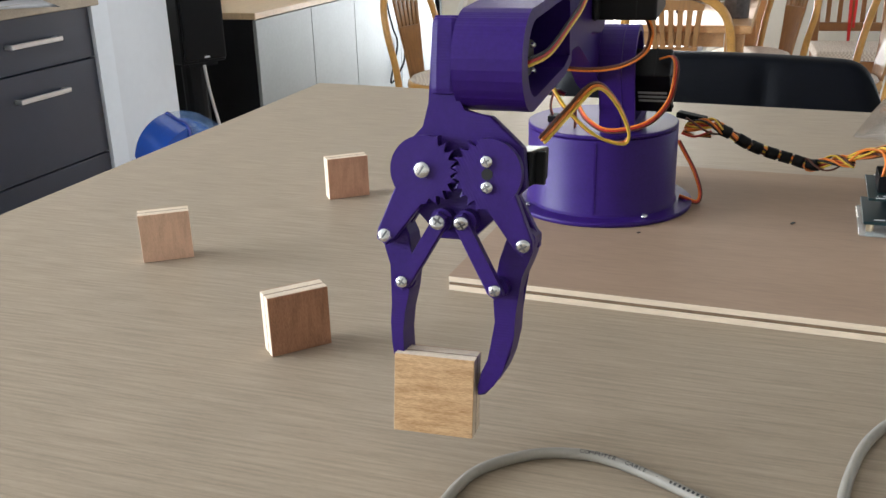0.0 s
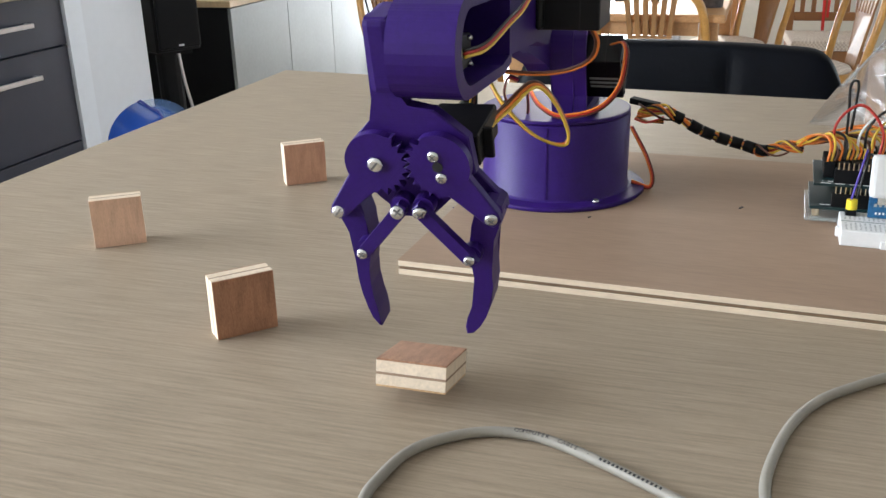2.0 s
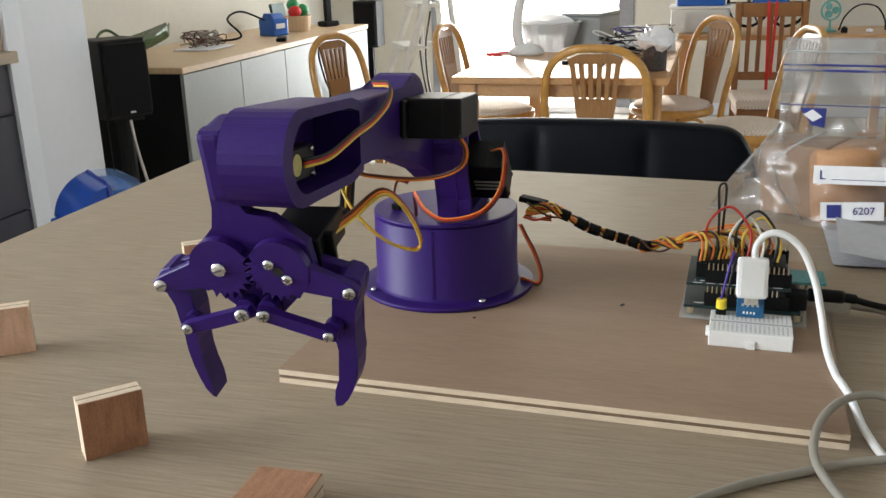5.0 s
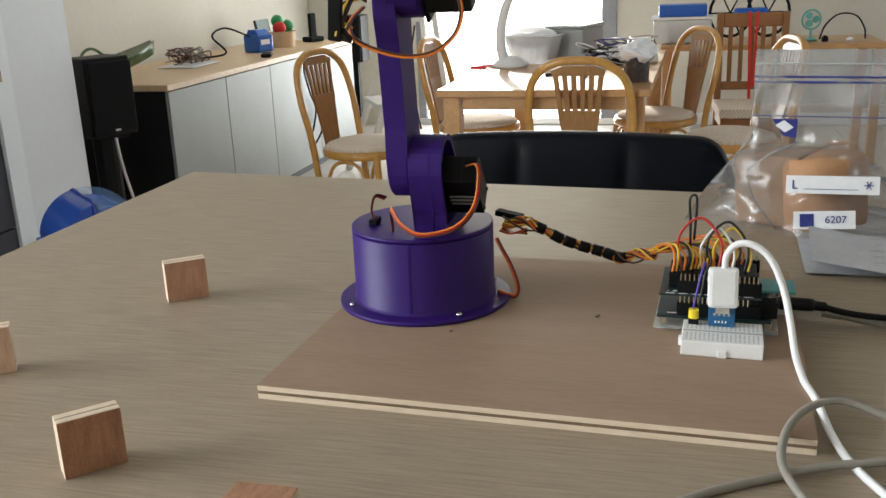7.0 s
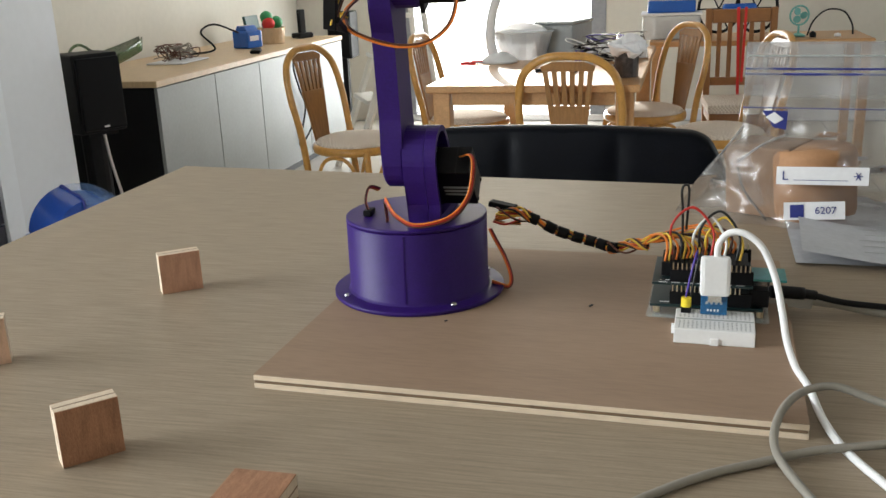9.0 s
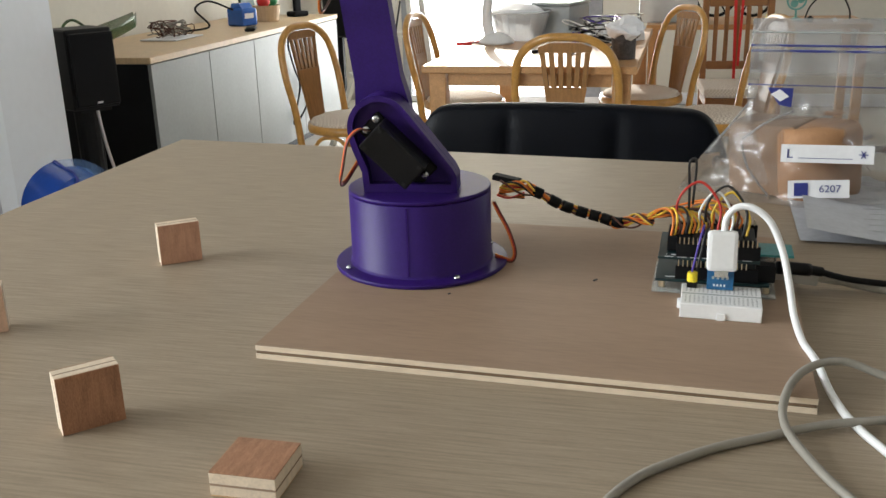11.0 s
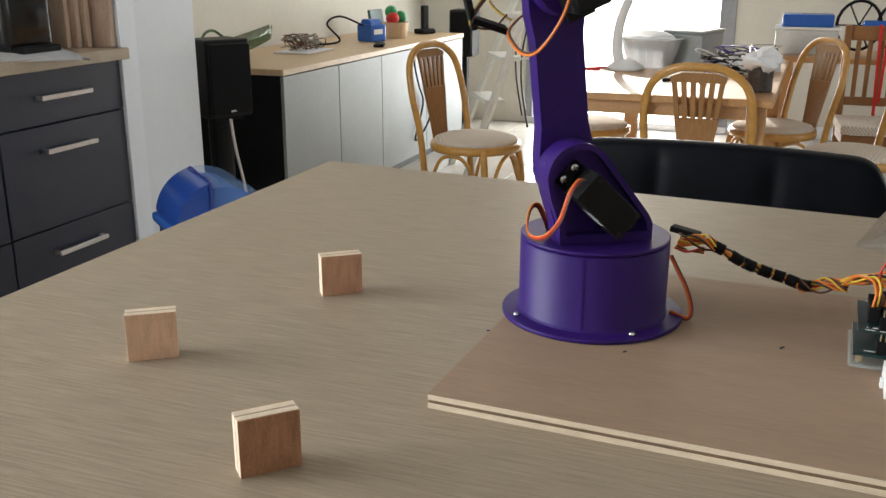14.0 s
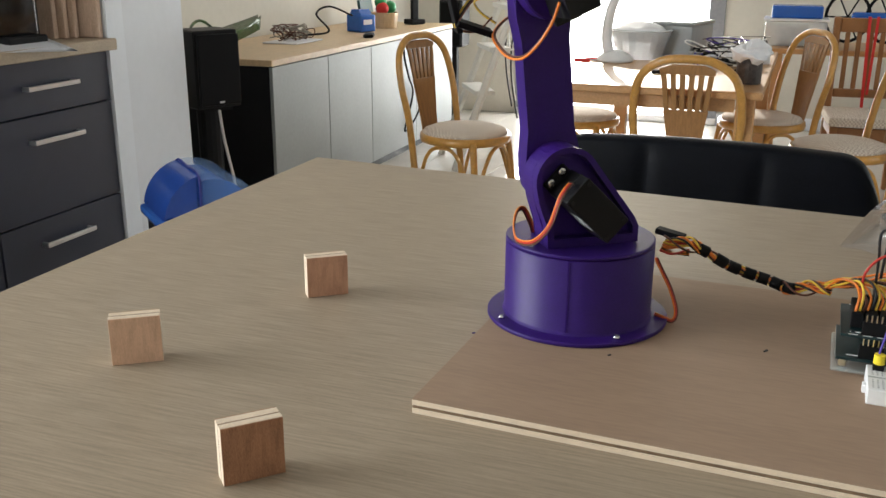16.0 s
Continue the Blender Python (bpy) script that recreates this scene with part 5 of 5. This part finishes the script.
pl = empty("power_lead", "black barrel plug and power cable", "cable", pose(0, 0, 0))
part("plug", tube([(0.296, 0.1385, 0.0225), (0.304, 0.1415, 0.0215), (0.316, 0.146, 0.0195)], 0.0042, 12, 4), BLACK, pl, smooth=True)
part("collar", tube([(0.316, 0.146, 0.0195), (0.324, 0.149, 0.0175)], 0.0032, 12, 0), BLACK, pl)
part("cable", tube([(0.322, 0.148, 0.018), (0.345, 0.155, 0.011), (0.39, 0.16, 0.006), (0.46, 0.15, 0.0025), (0.6, 0.1, 0.0025)], 0.0021, 10), BLACK, pl, smooth=True)
ul = empty("data_lead", "translucent grey data plug and cable beside the boards", "cable", pose(0, 0, 0))
part("plug", box(0, 0.028, -0.006, 0.006, -0.005, 0.005, 0.0015, 2), glassy("cloudy_plug", (0.5, 0.48, 0.44), 0.3, 0.6), ul, m=pose(0.296, 0.160, 0.0125, 0, 6, 4))
part("strain_relief", tube([(0.323, 0.162, 0.0095), (0.337, 0.162, 0.008)], 0.0034, 12, 0), WIRE["grey"], ul)
part("cable", tube([(0.335, 0.162, 0.008), (0.36, 0.16, 0.004), (0.42, 0.14, 0.003), (0.55, 0.05, 0.003)], 0.0026, 10), WIRE["grey"], ul, smooth=True)

# ---- papers and freezer bag ----
for k_, (x, y, a, w, h) in enumerate(((0.465, 0.318, -5, 0.26, 0.145), (0.56, 0.20, 3, 0.30, 0.16), (0.48, 0.36, -2, 0.30, 0.2))):
    sh = empty("paper_sheet", "creased white printed paper lying on the table", "paper", pose(x, y, 0.0008 + 0.0016 * (2 - k_ if k_ else 3), 0, 0, a), "loose papers")
    bm = bmesh.new()
    g_ = [[bm.verts.new(((i / 10 - 0.5) * w, (j / 8 - 0.5) * h, 0.0012 * (1 + noise.noise((i * 0.5, j * 0.6, k_ * 3))) + (0.008 * max(0, 3 - i) ** 2 / 9 if k_ == 0 else 0))) for j in range(9)] for i in range(11)]
    for i in range(10):
        for j in range(8):
            bm.faces.new((g_[i][j], g_[i + 1][j], g_[i + 1][j + 1], g_[i][j + 1]))
    part("sheet", bm, PAPER_SHADED, sh, smooth=True)
    for j in range(7):
        part("print_bar", box(-w * 0.42, w * (0.1 + 0.05 * (j % 3)), -0.0008, 0.0008, 0.0026, 0.0027), GREYBOX, sh, m=pose(0, (j - 3) * h * 0.11, 0))

bag = empty("freezer_bag", "clear zip freezer bag of brown cardboard pieces standing upright", "bag", pose(0.415, 0.388, 0.0, 0, 0, -8))


def film(name, y_off, sgn, mat_, z0_, z1_, label=""):
    bm = bmesh.new()
    nx, nz = 44, 28
    g_ = []
    for i in range(nx + 1):
        u = i / nx * 2 - 1
        col = []
        for j in range(nz + 1):
            v = j / nz
            z = z0_ + (z1_ - z0_) * v
            f = z / 0.153
            half = 0.125 + (0.055 if f < 0.45 else 0.0) * max(0.0, 1 - f / 0.45) ** 0.7
            puff = sgn * (0.045 * max(0.0, 1 - f * 1.15) * (1 - u * u) + 0.0012)
            wr = 0.010 * noise.noise((u * 5, z * 45, y_off + 2)) * (1.25 - f) + 0.011 * noise.noise((u * 11, z * 70, y_off)) * max(0.12, 1 - f * 1.2)
            col.append(bm.verts.new((u * half, y_off + puff + wr + 0.012 * f, 0.0015 + z)))
        g_.append(col)
    for i in range(nx):
        for j in range(nz):
            bm.faces.new((g_[i][j], g_[i + 1][j], g_[i + 1][j + 1], g_[i][j + 1]))
    o = part(name, bm, mat_, bag, label, smooth=True)
    o.visible_shadow = False
    return o


film("front_film", 0.0, -1, BAG, 0.0, 0.106, "clear crinkled front film")
film("back_film", 0.002, 1, BAG, 0.0, 0.106, "clear crinkled back film")
film("top_strip", 0.0, -1, BAGTOP, 0.1062, 0.153, "cloudy strip above the closure")
film("top_strip", 0.003, 1, BAGTOP, 0.1062, 0.153, "cloudy strip above the closure")
for z, m_, r_ in ((0.132, INK_BLUE, 0.0009), (0.1275, INK_BLUE, 0.0011), (0.143, GREYBOX, 0.0006), (0.0985, INK_BLUE, 0.0006)):
    part("zip_line", tube([(-0.125, -0.0015 + 0.078 * z, z), (0, -0.003 + 0.078 * z, z), (0.125, -0.0015 + 0.078 * z, z)], r_, 6, 4), m_, bag, "thin printed closure line")
fl = part("printed_flag", prism([(-0.108, 0.0975), (-0.087, 0.0975), (-0.0875, 0.081), (-0.098, 0.083)], -0.0005, 0.0, "y"), INK_BLUE, bag, "navy printed flag", m=pose(0, -0.004, 0))
part("diamond", prism([(-0.105, 0.092), (-0.098, 0.0965), (-0.09, 0.0905), (-0.097, 0.086)], -0.0012, -0.0007, "y"), PAPER, fl)
part("cardboard_box", box(-0.031, 0.031, -0.024, 0.024, 0.002, 0.066, 0.003, 2), CARD, bag, "brown cardboard box with worn edges", m=pose(-0.098, 0.022, 0.0, 3, -2, -24))
part("cardboard_wrap", lathe([(0, 0.001), (0.034, 0.001), (0.036, 0.01), (0.036, 0.06), (0.033, 0.066), (0, 0.067)], 40), mat("pale_brown_cardboard", (0.38, 0.2, 0.095), 0.7, vary=0.08, scale=30), bag, "rounded pale cardboard wrap", m=pose(-0.060, 0.006, 0.0, 3, -4, 0) @ Matrix.Diagonal((1, 0.75, 1, 1)), smooth=True)
for x, y, z, a, w, h in ((0.03, 0.014, 0.021, 12, 0.05, 0.036), (0.085, 0.012, 0.018, -20, 0.04, 0.03)):
    part("cardboard_piece", box(-w / 2, w / 2, -0.012, 0.012, -h / 2, h / 2, 0.004, 2), CARD, bag, "brown folded packaging", m=pose(x, y, z, 8, a * 0.3, a))
lb = part("label", box(-0.036, 0.036, -0.0004, 0.0004, -0.0075, 0.0075), PAPER, bag, "white label strip with print", m=pose(-0.056, -0.036, 0.0485, -14, -2, -2))
text_mesh("lettering", "L", 0.011, INK_BLUE, lb, pose(-0.029, -0.0008, -0.0005, 90, 0, 0))
part("print_bar", box(-0.022, 0.02, -0.0008, -0.0005, -0.004, -0.0035), INK_BLUE, lb)
sn = part("snowflake", box(-0.0035, 0.0035, -0.0009, -0.0006, -0.0004, 0.0004), INK_BLUE, lb, m=pose(0.028, 0, 0))
for a in (60, 120):
    part("print_bar", box(-0.0035, 0.0035, -0.0009, -0.0006, -0.0004, 0.0004), INK_BLUE, lb, m=pose(0.028, 0, 0, 0, a, 0))
lb = part("label", box(-0.024, 0.024, -0.0004, 0.0004, -0.0075, 0.0075), PAPER, bag, "white label strip with print", m=pose(-0.060, -0.043, 0.020, -8, -5, -2))
text_mesh("lettering", "6207", 0.0085, INK_BLUE, lb, pose(0.009, -0.0008, 0, 90, 0, 0))
part("print_bar", box(-0.019, -0.008, -0.0009, -0.0005, -0.0055, 0.0055), INK_BLUE, lb, "navy pictogram block")

# loose gusset of the bag, folded out beside the boards
bm = bmesh.new()
a_, b_c, c_, d_ = Vector((-0.122, -0.02, 0.086)), Vector((-0.10, -0.012, 0.012)), Vector((-0.155, 0.01, 0.034)), Vector((-0.148, 0.035, 0.001))
g_ = [[bm.verts.new(a_.lerp(b_c, v / 12).lerp(c_.lerp(d_, v / 12), u / 12) + Vector((0, -0.012, 0.008)) * noise.noise((u * 0.4, v * 0.22, 3.3)) + Vector((0, 0.004, 0)) * abs((u + v * 0.5) % 6 - 3) / 3) for v in range(13)] for u in range(13)]
for u in range(12):
    for v in range(12):
        bm.faces.new((g_[u][v], g_[u + 1][v], g_[u + 1][v + 1], g_[u][v + 1]))
gs = part("gusset", bm, BAG, bag, "crumpled clear gusset with sharp glints", smooth=True)
gs.visible_shadow = False
for pts in ([(-0.122, -0.02, 0.086), (-0.138, -0.008, 0.062), (-0.155, 0.012, 0.036)], [(-0.125, -0.02, 0.05), (-0.118, -0.024, 0.03), (-0.098, -0.03, 0.006)], [(-0.085, -0.03, 0.082), (-0.105, -0.028, 0.072), (-0.125, -0.022, 0.055)]):
    part("film_fold", tube(pts, 0.0011, 6, 6), BAGTOP, bag, "rolled fold of clear film", smooth=True)

# ---- floor tiles ----
tm = bpy.data.meshes.new("tile")
bm = box(-0.2235, 0.2235, -0.2235, 0.2235, -0.008, 0.0, 0.001)
bm.to_mesh(tm)
bm.free()
tm.materials.append(TILE)
for i in range(12):
    for j in range(22):
        o = new("tile", tm)
        o.parent, o.location = floor, (XL + 0.24 + 0.45 * i, -2.8 + 0.45 * j, FLOOR)


# ---- what moves ----
def lerp(rows, t):
    """A value read off a table of (seconds, value), eased between its rows."""
    if t <= rows[0][0]:
        return rows[0][1]
    for (ta, a), (tb_, b) in zip(rows, rows[1:]):
        if t <= tb_:
            u = (t - ta) / (tb_ - ta)
            return a + (b - a) * u * u * (3 - 2 * u)
    return rows[-1][1]


YAW = [(0, 0.0), (0.5, 0.4), (1.0, 0.4), (3.0, 0.8), (4.2, 1.0), (4.8, 1.2), (6.8, 1.2), (9.2, 1.2), (9.5, -2), (10.9, -84), (11.5, -84), (11.7, -68), (11.9, -61), (12.1, -58), (12.5, -51), (13.0, -45), (13.5, -54), (14.0, -56), (14.5, -57), (15.0, -35), (15.5, -45), (16.0, -53)]
ROLL = [(0, 0), (0.45, -1.7), (1.7, -1.7), (2.4, -0.5), (4.2, -1.5), (6.5, 0), (16, 0)]
PITCH1 = [(0, 66.6), (0.1, 67.8), (0.2, 69.8), (0.45, 73.4), (3.0, 73.6), (4.2, 74.6), (4.7, 74.6), (5.0, 71), (6.5, 7), (9.2, 6), (10.5, 7.5), (11.6, 7.5), (12.2, 6.3), (16, 6.3)]
PITCH2 = [(0, 92.9), (0.45, 88.9), (4.7, 88.6), (5.0, 86), (6.5, 22), (16, 22)]
PITCH3 = [(0, -10), (0.1, -6), (0.45, 10.3), (1.7, 10.3), (2.4, 14), (4.7, 14.2), (5.0, 12), (6.5, -55), (16, -55)]
CLOSE = [(0, 60.5), (1.7, 61), (1.9, 58), (2.0, 49), (2.1, 38), (2.2, 27), (2.35, 17.6), (16, 17.6)]
TIMES = [0, 0.1, 0.2, 0.3, 0.4, 0.5, 1.0, 1.5, 1.7, 1.8, 1.9, 2.0, 2.1, 2.2, 2.3, 2.4, 2.5, 3.0, 3.5, 4.0, 4.5, 4.7, 5.0, 5.2, 5.4, 5.6, 5.8, 6.0, 6.2, 6.4, 6.6, 6.8, 7.0, 8.0, 9.0, 9.2, 9.4, 9.6, 9.8, 10.0, 10.2, 10.4, 10.6, 10.8, 11.0, 11.3, 11.5, 11.6, 11.7, 11.8, 11.9, 12.0, 12.2, 12.5, 13.0, 13.5, 14.0, 14.5, 15.0, 15.5, 16.0]


def arm_poses(t):
    """The pose of each moving part in the arm's space at t seconds."""
    turn = pose(0, 0, 0, 0, 0, lerp(YAW, t))
    lean = pose(0, 0, 0, lerp(PITCH1, t))
    up = turn @ Matrix.Translation(SHOULDER + JOINT) @ lean
    elbow = SHOULDER + lean @ Vector((0, 0, L1))
    fo = Matrix.Translation((0.0035, 0, 0)) @ turn @ Matrix.Translation(elbow + Vector((0.0035, 0, 0))) @ pose(0, 0, 0, lerp(PITCH2, t))
    wrist = turn.inverted() @ fo @ Vector((0.002, 0, L2))
    gr = turn @ Matrix.Translation(wrist) @ pose(0, 0, 0, lerp(PITCH3, t)) @ pose(0, 0, 0, 0, lerp(ROLL, t), 0)
    c = lerp(CLOSE, t)
    out = {turret: turn, upper: up, fore: fo, grip: gr}
    for s, ge, li, fi in ((-1, gear_l, link_l, finger_l), (1, gear_r, link_r, finger_r)):
        gx = GX + s * 0.0119
        out[ge] = gr @ pose(gx, 0, GZ) @ pose(0, 0, 0, 0, s * c, 0)
        out[li] = gr @ pose(GX + s * 0.0044, 0, GZ - 0.0175) @ pose(0, 0, 0, 0, s * c, 0)
        out[fi] = gr @ pose(gx + s * 0.028 * math.cos(radians(c)), 0, GZ - 0.028 * math.sin(radians(c)))
    return out


def motions():
    rows = {}
    for t in TIMES:
        for ob, m in arm_poses(t).items():
            rows.setdefault(ob, []).append((t, m))
    for ob, r in rows.items():
        walk(ob, r)
    grip_in_world = lambda t: arm.matrix_basis @ arm_poses(t)[grip]
    hold = pose(0, 0, 0, 2, 0, 4)
    local = pose(GX - 0.0068, -0.0068, GZ - 0.0838) @ hold
    rest = pose(0.054, -0.122, 0.0061, 90, 0, 0)
    fall = [(t, grip_in_world(t) @ local) for t in (0, 0.1, 0.2, 0.3, 0.4, 0.5, 1.0, 1.5, 1.7, 1.8)]
    fall += [(1.9, grip_in_world(1.9) @ local @ pose(0, 0.001, -0.003, 8, 6, 0)), (2.0, pose(0.055, -0.124, 0.012, 78, 0, 0)), (2.1, rest), (2.2, rest), (16.0, rest)]
    walk(held, fall)


motions()
